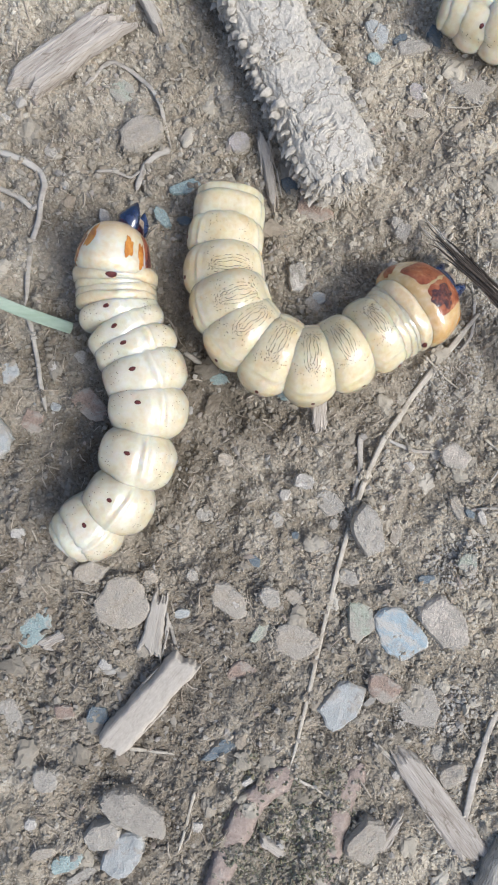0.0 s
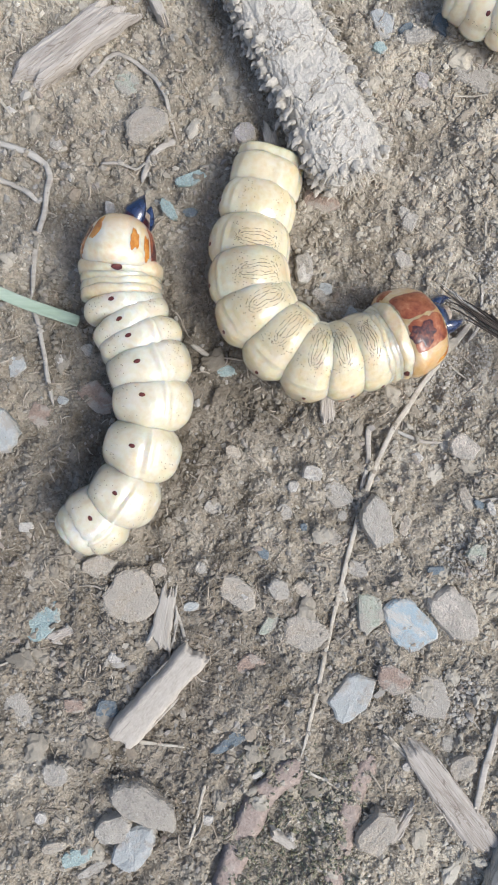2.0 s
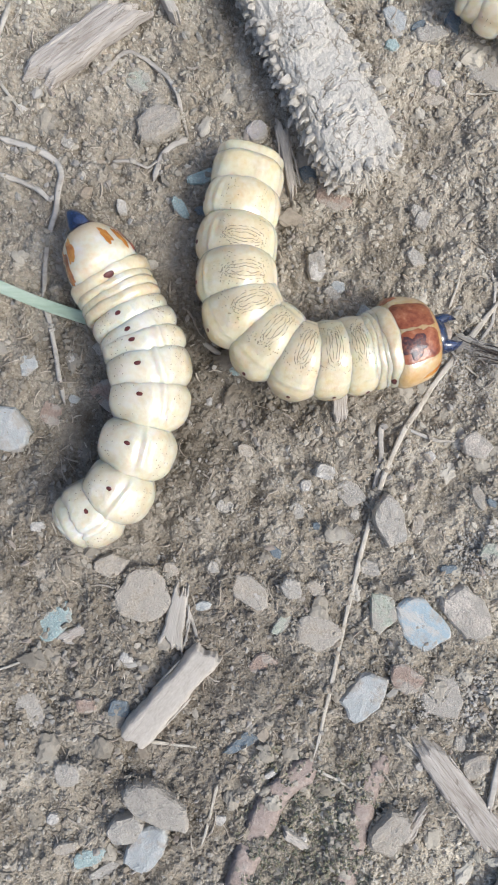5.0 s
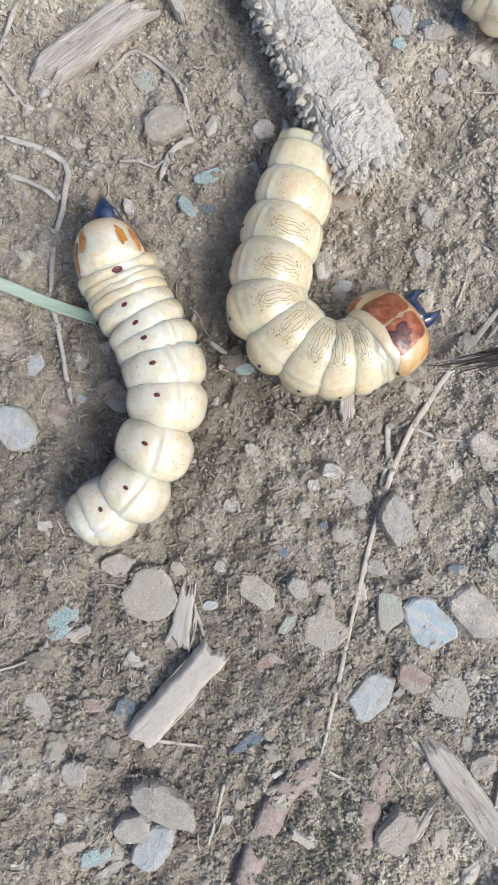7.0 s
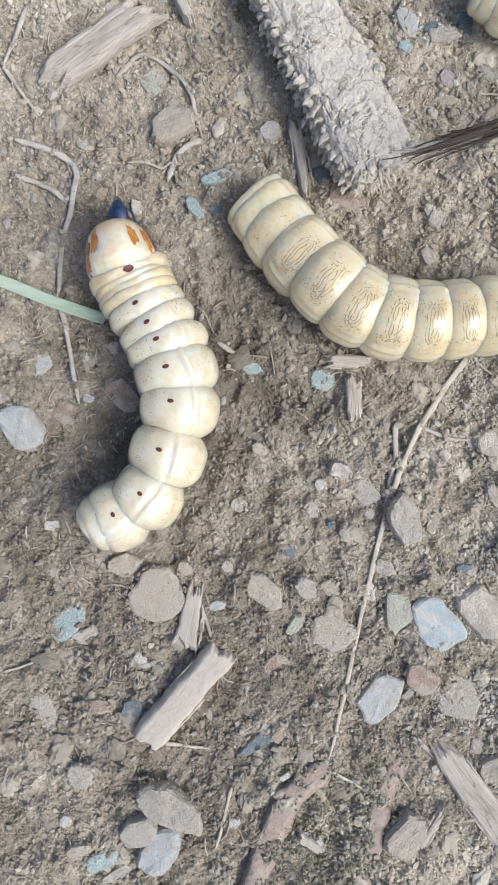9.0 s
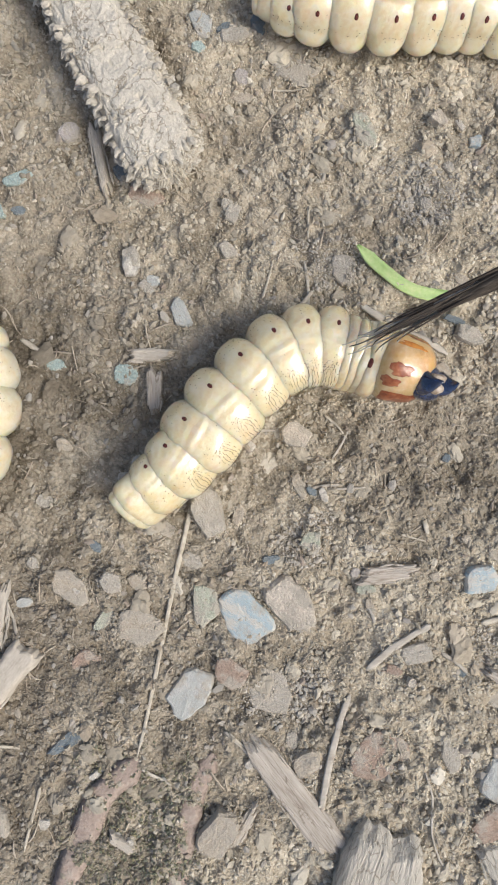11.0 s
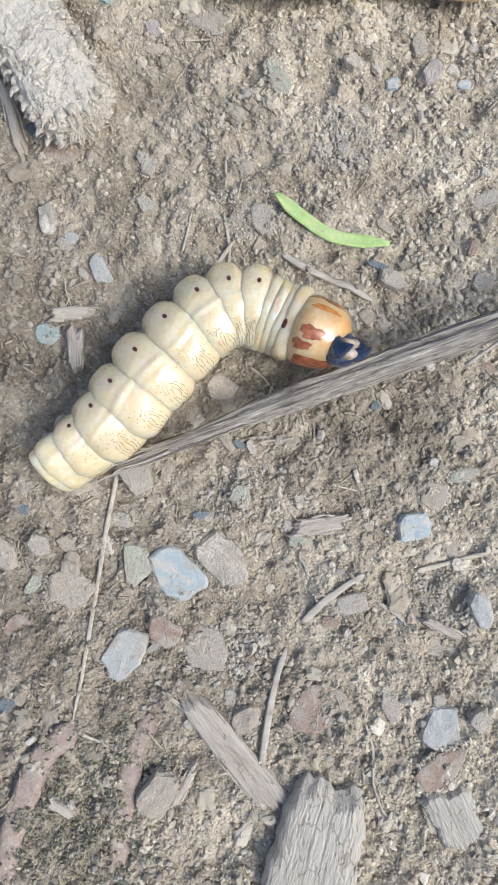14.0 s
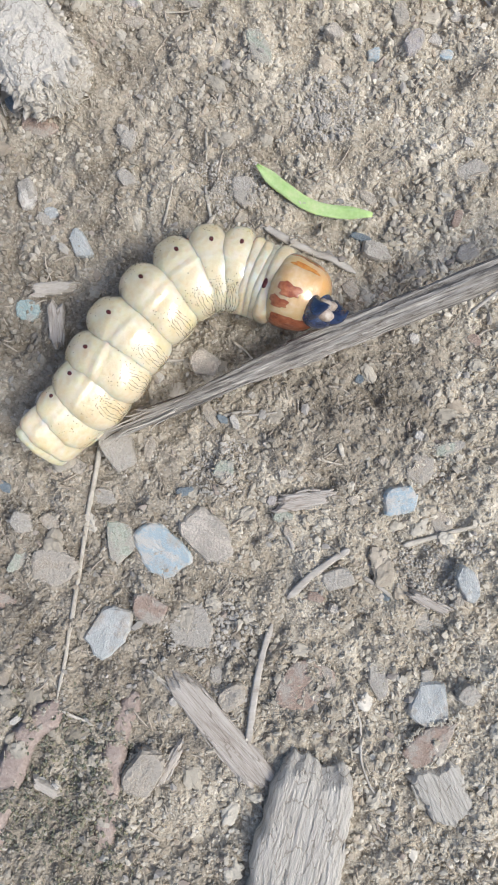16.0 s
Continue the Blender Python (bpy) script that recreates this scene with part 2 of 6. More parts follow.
STONE = {
    "grey": material("grey_stone", [(0.355, 0.32, 0.259), (0.45, 0.412, 0.344), (0.545, 0.503, 0.429)], scale=1050, rough=0.9, bump=1.0, bump_scale=2400, fine=0.5, bump_depth=0.0007, dirt=0.7),
    "blue": material("blue_grey_slate", [(0.50, 0.46, 0.39), (0.42, 0.43, 0.40), (0.49, 0.49, 0.455), (0.57, 0.545, 0.485)], scale=330, rough=0.9, bump=1.0, bump_scale=2400, fine=0.4, bump_depth=0.0006, dirt=0.55, stretch=(1, 1.6, 1)),
    "deepblue": material("deep_blue_slate", [(0.258, 0.249, 0.216), (0.175, 0.209, 0.225), (0.258, 0.284, 0.285)], scale=780, rough=0.9, bump=1.0, bump_scale=2400, fine=0.5, bump_depth=0.0007, dirt=0.5),
    "skyblue": material("pale_blue_stone", [(0.53, 0.49, 0.42), (0.56, 0.535, 0.47), (0.36, 0.455, 0.49), (0.60, 0.565, 0.505)], scale=210, rough=0.9, bump=1.0, bump_scale=2400, fine=0.3, bump_depth=0.0006, dirt=0.45, stretch=(1, 1.8, 1)),
    "pink": material("pinkish_stone", [(0.503, 0.436, 0.351), (0.605, 0.534, 0.437), (0.683, 0.61, 0.506)], scale=600, rough=0.9, bump=1.0, bump_scale=2400, fine=0.5, bump_depth=0.0007, dirt=0.7),
    "tan": material("tan_stone", [(0.346, 0.296, 0.222), (0.45, 0.39, 0.304), (0.542, 0.48, 0.381)], scale=780, rough=0.9, bump=1.0, bump_scale=2400, fine=0.5, bump_depth=0.0007, dirt=0.7),
    "red": material("red_brick_stone", [(0.284, 0.212, 0.158), (0.367, 0.275, 0.212), (0.45, 0.354, 0.275)], scale=780, rough=0.9, bump=1.0, bump_scale=2400, fine=0.5, bump_depth=0.0007, dirt=0.62),
    "dark": material("dark_stone", [(0.272, 0.245, 0.199), (0.383, 0.346, 0.287), (0.494, 0.454, 0.375)], scale=780, rough=0.9, bump=1.0, bump_scale=2400, fine=0.5, bump_depth=0.0007, dirt=0.7),
    "white": material("whitish_stone", [(0.461, 0.424, 0.361), (0.599, 0.557, 0.484), (0.692, 0.647, 0.567)], scale=900, rough=0.9, bump=1.0, bump_scale=2400, fine=0.5, bump_depth=0.0007, dirt=0.7),
    "violet": material("violet_stone", [(0.391, 0.349, 0.302), (0.461, 0.418, 0.386), (0.556, 0.503, 0.454)], scale=900, rough=0.9, bump=1.0, bump_scale=2400, fine=0.5, bump_depth=0.0007, dirt=0.7),
    "teal": material("teal_slate", [(0.425, 0.417, 0.345), (0.321, 0.398, 0.368), (0.4, 0.479, 0.443), (0.515, 0.522, 0.46)], scale=540, rough=0.9, bump=1.0, bump_scale=2400, fine=0.5, bump_depth=0.0007, dirt=0.5),
    "green": material("greenish_stone", [(0.306, 0.322, 0.248), (0.432, 0.444, 0.348), (0.528, 0.51, 0.41)], scale=720, rough=0.9, bump=1.0, bump_scale=2400, fine=0.5, bump_depth=0.0007, dirt=0.7),
}
WOOD = material("weathered_wood", [(0.31, 0.26, 0.205), (0.45, 0.395, 0.325), (0.51, 0.455, 0.385), (0.57, 0.52, 0.445)], scale=600, rough=0.95, bump=0.9, bump_scale=2600, stretch=(0.13, 1, 1), fine=0.35, bump_depth=0.0007, cracks=700, crack_stretch=0.07)
CHIP = material("pale_wood_chip", [(0.44, 0.385, 0.31), (0.51, 0.455, 0.375), (0.57, 0.515, 0.435)], scale=900, rough=0.9, bump=0.5, bump_scale=2600, stretch=(0.4, 1, 1), fine=0.5)
STRAW = material("dry_straw", [(0.38, 0.33, 0.25), (0.50, 0.445, 0.35), (0.60, 0.55, 0.45)], scale=300, rough=0.75, bump=0.4, bump_scale=1600, stretch=(1, 1, 1))
STEM = material("grey_dry_stem", [(0.33, 0.29, 0.235), (0.46, 0.415, 0.345), (0.55, 0.51, 0.44)], scale=300, rough=0.85, bump=0.6, bump_scale=1500, stretch=(0.15, 1, 1))
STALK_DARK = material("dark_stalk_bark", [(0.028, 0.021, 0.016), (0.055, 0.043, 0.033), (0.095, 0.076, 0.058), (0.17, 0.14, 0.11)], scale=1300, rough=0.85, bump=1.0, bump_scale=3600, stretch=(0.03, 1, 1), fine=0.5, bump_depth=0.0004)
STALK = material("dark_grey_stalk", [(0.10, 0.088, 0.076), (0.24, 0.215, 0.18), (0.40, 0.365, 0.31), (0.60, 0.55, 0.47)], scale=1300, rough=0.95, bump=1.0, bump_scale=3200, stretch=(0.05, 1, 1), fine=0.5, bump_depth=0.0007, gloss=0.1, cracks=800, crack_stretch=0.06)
GREEN = material("pale_green_blade", [(0.33, 0.41, 0.29), (0.42, 0.50, 0.37), (0.52, 0.58, 0.46)], scale=200, rough=0.55, bump=0.3, bump_scale=1500, stretch=(0.1, 1, 1))
LIME = material("lime_green_leaf", [(0.36, 0.53, 0.18), (0.46, 0.63, 0.25), (0.60, 0.69, 0.34)], scale=160, rough=0.45, bump=0.2, bump_scale=1500, sub=0.2, sub_radius=(0.6, 1, 0.2))
MUD = material("dried_mud_crust", [(0.50, 0.45, 0.365), (0.59, 0.54, 0.45), (0.66, 0.61, 0.52)], scale=300, rough=0.97, bump=1.0, bump_scale=1700, fine=0.5, bump_depth=0.0008, gloss=0.1, cracks=130)
HUSK = material("dry_cob_scale", [(0.40, 0.36, 0.295), (0.53, 0.485, 0.405), (0.62, 0.575, 0.49)], scale=350, rough=0.93, bump=0.6, bump_scale=1500, gloss=0.1)
MOSS = material("moss", [(0.14, 0.14, 0.095), (0.22, 0.21, 0.14), (0.33, 0.295, 0.20)], scale=400, rough=1.0, bump=1.0, bump_scale=2600, bump_depth=0.0008, random_mix=0.5, island=True, random_colours=[(0.12, 0.15, 0.11), (0.24, 0.24, 0.17), (0.36, 0.32, 0.17), (0.34, 0.30, 0.235), (0.14, 0.19, 0.15)])
def skin(name, colours, front=None):
    m = material(name, colours, scale=210, rough=0.3, bump=0.45, bump_scale=900, sub=1.0, sub_radius=(1.0, 0.78, 0.5), coat=1.0, gloss=0.5, bump_depth=0.001, fine=0.35)
    m.node_tree.nodes["Principled BSDF"].inputs["Subsurface Scale"].default_value = 0.0026
    m.node_tree.nodes["Principled BSDF"].inputs["Coat Roughness"].default_value = 0.11
    if front:  # the shield's skin turns amber towards the mouth
        nt = m.node_tree
        n, link = nt.nodes, nt.links.new
        base = n["Principled BSDF"].inputs["Base Color"]
        out = base.links[0].from_socket
        sep = n.new("ShaderNodeSeparateXYZ")
        link(n.new("ShaderNodeTexCoord").outputs["Object"], sep.inputs[0])
        ramp = n.new("ShaderNodeMapRange")
        ramp.inputs["From Min"].default_value, ramp.inputs["From Max"].default_value = 0.0005, 0.0066
        link(sep.outputs["X"], ramp.inputs["Value"])
        mix = n.new("ShaderNodeMix")
        mix.data_type = "RGBA"
        link(ramp.outputs["Result"], mix.inputs[0])
        link(out, mix.inputs[6])
        mix.inputs[7].default_value = (*front, 1)
        link(mix.outputs[2], base)
    return m


SKIN_WHITE = skin("larva_skin_whitish", [(0.685, 0.58, 0.375), (0.725, 0.663, 0.495), (0.755, 0.72, 0.61)])
SKIN_CREAM = skin("larva_skin_cream", [(0.725, 0.58, 0.315), (0.77, 0.667, 0.43), (0.80, 0.725, 0.545)])
SKIN_YELLOW = skin("larva_skin_yellowish", [(0.80, 0.65, 0.39), (0.84, 0.735, 0.51), (0.86, 0.785, 0.61)])
NECK = skin("larva_neck_skin", [(0.72, 0.52, 0.28), (0.78, 0.63, 0.40), (0.82, 0.72, 0.54)])
SHIELD = skin("larva_shield_skin", [(0.62, 0.38, 0.14), (0.69, 0.47, 0.22), (0.75, 0.57, 0.34)], front=(0.63, 0.35, 0.11))
SHIELD_WHITE = skin("larva_shield_skin_whitish", [(0.74, 0.57, 0.33), (0.80, 0.71, 0.52), (0.84, 0.79, 0.67)], front=(0.72, 0.49, 0.23))
AMBER = material("amber_plate", [(0.30, 0.08, 0.015), (0.52, 0.20, 0.03), (0.66, 0.34, 0.08)], scale=420, rough=0.25, bump=0.2, bump_scale=1800, coat=0.5)
BRICK = material("worn_brick", [(0.31, 0.245, 0.20), (0.39, 0.31, 0.255), (0.46, 0.38, 0.315)], scale=420, rough=0.95, bump=1.0, bump_scale=1500, fine=0.4, bump_depth=0.0008, dirt=0.35)
BARK = material("pale_bark", [(0.40, 0.36, 0.295), (0.50, 0.46, 0.385), (0.58, 0.54, 0.465)], scale=700, rough=0.95, bump=1.0, bump_scale=2200, stretch=(0.16, 1, 1), fine=0.4, bump_depth=0.001, cracks=560, crack_stretch=0.22)
RUST = material("rust_plate", [(0.14, 0.03, 0.014), (0.27, 0.075, 0.03), (0.38, 0.13, 0.055), (0.55, 0.28, 0.14)], scale=330, rough=0.33, bump=0.6, bump_scale=1100, coat=0.3, bump_depth=0.0005)
DARKPLATE = material("dark_brown_plate", [(0.03, 0.018, 0.02), (0.06, 0.026, 0.026), (0.17, 0.055, 0.035), (0.36, 0.13, 0.06)], scale=900, rough=0.33, bump=0.6, bump_scale=1100, coat=0.3, bump_depth=0.0005)
BROWN = material("red_brown_plate", [(0.08, 0.025, 0.015), (0.25, 0.085, 0.03), (0.45, 0.19, 0.06), (0.56, 0.30, 0.12)], scale=260, rough=0.25, bump=0.4, bump_scale=900, coat=0.6, bump_depth=0.0005)
JAW = material("black_jaw", [(0.006, 0.010, 0.024), (0.012, 0.022, 0.06), (0.035, 0.055, 0.13)], scale=300, rough=0.18, bump=0.2, bump_scale=1600, coat=0.8, gloss=0.6)
JAWRED = material("dark_red_jaw_base", [(0.012, 0.006, 0.014), (0.035, 0.010, 0.016), (0.10, 0.025, 0.02)], scale=300, rough=0.2, bump=0.2, bump_scale=1600, coat=0.8)
MOUTH = material("mouth_parts", [(0.25, 0.19, 0.13), (0.40, 0.32, 0.24), (0.55, 0.48, 0.40)], scale=500, rough=0.5, bump=0.4, bump_scale=2000)
SPIRACLE = material("spiracle", [(0.05, 0.012, 0.01), (0.11, 0.03, 0.025), (0.18, 0.06, 0.05)], scale=900, rough=0.4, bump=0.2)
SPECKLE = material("skin_speckle", [(0.10, 0.06, 0.03), (0.17, 0.10, 0.06), (0.24, 0.16, 0.09)], scale=600, rough=0.5, bump=0.2)
WRINKLE = material("wrinkle_line", [(0.07, 0.052, 0.035), (0.11, 0.085, 0.055), (0.17, 0.13, 0.085)], scale=600, rough=0.5, bump=0.2)


# ---------- building helpers ----------
def mesh_of(name, verts, faces, mat, smooth=False):
    me = bpy.data.meshes.new(name)
    me.from_pydata([tuple(v) for v in verts], [], [tuple(f) for f in faces])
    me.materials.append(mat)
    me.polygons.foreach_set("use_smooth", [smooth] * len(me.polygons))
    me.update()
    return me


def part(name, me, parent=None, at=None, label=""):
    """Links a mesh as one object, under a thing or a part."""
    ob = new(name, me)
    if parent:
        ob.parent = parent
    if at is not None:
        ob.matrix_basis = at
    if label:
        tagged(ob, label)
    return ob


def thing(name, label, category, at, group="", kind=""):
    ob = new(name)
    ob.empty_display_size = 0.002
    ob.matrix_basis = at
    return tagged(ob, label, category, group, kind)


def tube(path, radii, sides=8, flat=1.0, jag=0.0, rng=None, closed_ends=True):
    """Verts and faces of a tapering tube along a path; flat squashes it in z."""
    path = [Vector(p) for p in path]
    verts, faces = [], []
    for i, p in enumerate(path):
        d = (path[min(i + 1, len(path) - 1)] - path[max(i - 1, 0)])
        d = d.normalized() if d.length > 1e-9 else Vector((1, 0, 0))
        side = Vector((-d.y, d.x, 0))
        side = side.normalized() if side.length > 1e-6 else Vector((1, 0, 0))
        up = d.cross(side)
        for k in range(sides):
            a = 2 * math.pi * k / sides
            r = radii[i] * (1 + (rng.uniform(-jag, jag) if rng else 0))
            verts.append(p + side * (math.cos(a) * r) + up * (math.sin(a) * r * flat))
    for i in range(len(path) - 1):
        for k in range(sides):
            a, b = i * sides + k, i * sides + (k + 1) % sides
            faces.append((a, b, b + sides, a + sides))
    if closed_ends:
        faces.append(tuple(range(sides))[::-1])
        faces.append(tuple(range((len(path) - 1) * sides, len(path) * sides)))
    return verts, faces


def smooth_path(points, steps=6):
    """A Catmull-Rom line through the points."""
    pts = [Vector(p) for p in points]
    pts = [pts[0] * 2 - pts[1]] + pts + [pts[-1] * 2 - pts[-2]]
    out = []
    for i in range(1, len(pts) - 2):
        a, b, c, d = pts[i - 1:i + 3]
        for s in range(steps):
            u = s / steps
            out.append(0.5 * ((2 * b) + (c - a) * u + (2 * a - 5 * b + 4 * c - d) * u * u + (3 * b - 3 * c + d - a) * u ** 3))
    out.append(pts[-2])
    return out


TABLES = {}


def lattice_noise(x, y, cell, seed):
    """Smooth value noise in numpy, -1 to 1."""
    if seed not in TABLES:
        TABLES[seed] = np.random.RandomState(seed).uniform(-1, 1, (256, 256))
    table = TABLES[seed]
    u, v = x / cell, y / cell
    i, j = np.floor(u).astype(int), np.floor(v).astype(int)
    fu, fv = u - i, v - j
    fu, fv = fu * fu * (3 - 2 * fu), fv * fv * (3 - 2 * fv)
    g = lambda a, b: table[a % 256, b % 256]
    return (g(i, j) * (1 - fu) + g(i + 1, j) * fu) * (1 - fv) + (g(i, j + 1) * (1 - fu) + g(i + 1, j + 1) * fu) * fv


def height(x, y):
    """The ground's relief in metres, fading out far from the larvae."""
    near = 1 / (1 + (np.hypot(x - 0.03, y) / 0.4) ** 4)
    h = 0.0011 * lattice_noise(x, y, 0.021, 1) + 0.0009 * lattice_noise(x, y, 0.008, 2) + 0.0011 * lattice_noise(x, y, 0.0035, 3)
    h = h + 0.0007 * lattice_noise(x, y, 0.0016, 4) + 0.00022 * lattice_noise(x, y, 0.0008, 5)
    return h * near - 0.0006 + 0.02 * lattice_noise(x, y, 1.7, 6) * (1 - near)


def ground_z(x, y):
    return float(height(np.array([x]), np.array([y]))[0])


# ---------- ground ----------
def spread(lo, hi, step):
    mid = np.arange(lo, hi, step)
    far, s, x = [], step, 0.0
    while x < 60:
        s *= 1.22
        x += s
        far.append(x)
    far = np.array(far)
    return np.concatenate([(lo - far)[::-1], mid, mid[-1] + far])


def build_ground():
    xs, ys = spread(-0.072, 0.128, 0.00055), spread(-0.135, 0.118, 0.00055)
    gx, gy = np.meshgrid(xs, ys)
    gz = height(gx, gy)
    nx, ny = len(xs), len(ys)
    me = bpy.data.meshes.new("ground")
    co = np.stack([gx, gy, gz], -1).reshape(-1, 3)
    i = np.arange(nx * ny).reshape(ny, nx)
    quads = np.stack([i[:-1, :-1], i[:-1, 1:], i[1:, 1:], i[1:, :-1]], -1).reshape(-1, 4)
    me.vertices.add(len(co))
    me.vertices.foreach_set("co", co.ravel())
    me.loops.add(quads.size)
    me.loops.foreach_set("vertex_index", quads.ravel().astype(np.int32))
    me.polygons.add(len(quads))
    me.polygons.foreach_set("loop_start", np.arange(0, quads.size, 4, dtype=np.int32))
    me.update(calc_edges=True)
    me.validate()
    me.materials.append(SOIL)
    tagged(new("ground", me), "dry crumbly grey-brown soil with grit and plant fibres", "ground", kind="structure")


def scatter(name, label, mat, count, lo, hi, power, seed, squash=(0.45, 0.9), sink=0.3, area=(-0.075, 0.13, -0.135, 0.12), long=(0.6, 1.5), tiny=False, patch=False):
    """Uncountable grains as one mesh: jittered icosahedra strewn over the soil."""
    rng = np.random.RandomState(seed)
    bm = bmesh.new()
    bmesh.ops.create_icosphere(bm, subdivisions=1, radius=1.0)
    base = np.array([v.co[:] for v in bm.verts])
    tri = np.array([[v.index for v in f.verts] for f in bm.faces])
    bm.free()
    if tiny:
        base = np.array([(1, 0, 0), (0, 1, 0), (-1, 0, 0), (0, -1, 0), (0, 0, 1), (0, 0, -1)], float)
        tri = np.array([(0, 1, 4), (1, 2, 4), (2, 3, 4), (3, 0, 4), (1, 0, 5), (2, 1, 5), (3, 2, 5), (0, 3, 5)])
    x = rng.uniform(area[0], area[1], count)
    y = rng.uniform(area[2], area[3], count)
    if patch:  # an uneven patch in the middle of the area
        r = np.hypot((x - (area[0] + area[1]) / 2) / (area[1] - area[0]) * 2, (y - (area[2] + area[3]) / 2) / (area[3] - area[2]) * 2)
        keep = r + 0.45 * lattice_noise(x, y, 0.004, 21) + 0.3 * rng.uniform(-1, 1, count) < 0.8
        x, y = x[keep], y[keep]
        count = len(x)
    clump = lattice_noise(x, y, 0.012, 20) * 0.5 + 0.5
    size = lo + (hi - lo) * rng.uniform(0, 1, count) ** power * (0.35 + 0.65 * clump)
    v = base[None] * rng.uniform(0.55, 1.25, (count, len(base), 1))
    sc = np.stack([size * rng.uniform(*long, count), size * rng.uniform(0.6, 1.0, count), size * rng.uniform(*squash, count)], -1)
    v = v * sc[:, None]
    tilt = rng.uniform(-0.55, 0.55, count)
    c, s = np.cos(tilt)[:, None], np.sin(tilt)[:, None]
    v = np.stack([v[..., 0] * c - v[..., 2] * s, v[..., 1], v[..., 0] * s + v[..., 2] * c], -1)
    a = rng.uniform(0, 2 * np.pi, count)
    c, s = np.cos(a)[:, None], np.sin(a)[:, None]
    v = np.stack([v[..., 0] * c - v[..., 1] * s, v[..., 0] * s + v[..., 1] * c, v[..., 2]], -1)
    v += np.stack([x, y, height(x, y) + sc[:, 2] * (0.75 - sink)], -1)[:, None]
    f = (tri[None] + (np.arange(count) * len(base))[:, None, None]).reshape(-1, 3)
    me = bpy.data.meshes.new(name)
    co = v.reshape(-1, 3)
    me.vertices.add(len(co))
    me.vertices.foreach_set("co", co.ravel())
    me.loops.add(f.size)
    me.loops.foreach_set("vertex_index", f.ravel().astype(np.int32))
    me.polygons.add(len(f))
    me.polygons.foreach_set("loop_start", np.arange(0, f.size, 3, dtype=np.int32))
    me.polygons.foreach_set("use_smooth", np.zeros(len(f), bool))
    me.update(calc_edges=True)
    me.materials.append(mat)
    return tagged(new(name, me), label, "gravel", kind="stuff")


build_ground()
scatter("soil_grains", "fine grains of dry grey-brown soil", CRUMB, 82000, 0.00015, 0.0006, 1.6, 10, tiny=True, sink=0.35, long=(0.7, 1.8))
scatter("soil_crumbs", "dry grey-brown soil crumbs strewn over the ground", CRUMB, 57000, 0.00026, 0.00118, 2.6, 11, sink=0.38, squash=(0.45, 0.9), long=(0.65, 1.5))
scatter("grit", "small pale and grey grit on the soil", GRIT, 2300, 0.0004, 0.0015, 2.2, 12, squash=(0.4, 0.8))


def scatter_fibres(count, seed):
    """Short bits of dead grass and root strewn over the soil, as one mesh."""
    rng = random.Random(seed)
    verts, faces = [], []
    for i in range(count):
        x, y = rng.uniform(-0.07, 0.125), rng.uniform(-0.13, 0.115)
        a, ln = rng.uniform(0, 6.28), rng.uniform(0.8, 4.2) * MM * rng.choice((0.6, 0.6, 1, 1.3))
        bend = rng.uniform(-0.5, 0.5)
        pts = []
        for k in range(4):
            s = k / 3 - 0.5
            aa = a + bend * s
            px, py = x + math.cos(aa) * ln * s, y + math.sin(aa) * ln * s
            pts.append((px, py, ground_z(px, py) + rng.uniform(0.25, 0.6) * MM))
        r = rng.uniform(0.06, 0.2) * MM
        v, f = tube(pts, [r, r * 1.2, r, r * 0.6], 4)
        k = len(verts)
        verts.extend(v)
        faces.extend([tuple(q + k for q in g) for g in f])
    tagged(new("plant_fibres", mesh_of("plant_fibres", verts, faces, FIBRE)), "short bits of dead grass and root on the soil", "plant litter", kind="stuff")


scatter_fibres(2600, 4)
for (cx, cy), (rx, ry), amount, key in (((76, 49), (9, 8), 1100, 51), ((54, 32), (8, 7), 900, 52), ((41, -60), (11, 7), 1000, 53), ((44, 12), (8, 10), 900, 54), ((47, -26), (8, 6), 700, 55), ((92, -52), (10, 7), 900, 56)):
    scatter("ashy_crumbs", "pale ashy crumbs of broken dry earth", ASH, amount * 2, 0.00012, 0.0008, 2.8, key, patch=True, squash=(0.3, 0.7), area=((cx - rx) * MM, (cx + rx) * MM, (cy - ry) * MM, (cy + ry) * MM)).matrix_basis = pose(0, 0, 0.0003)


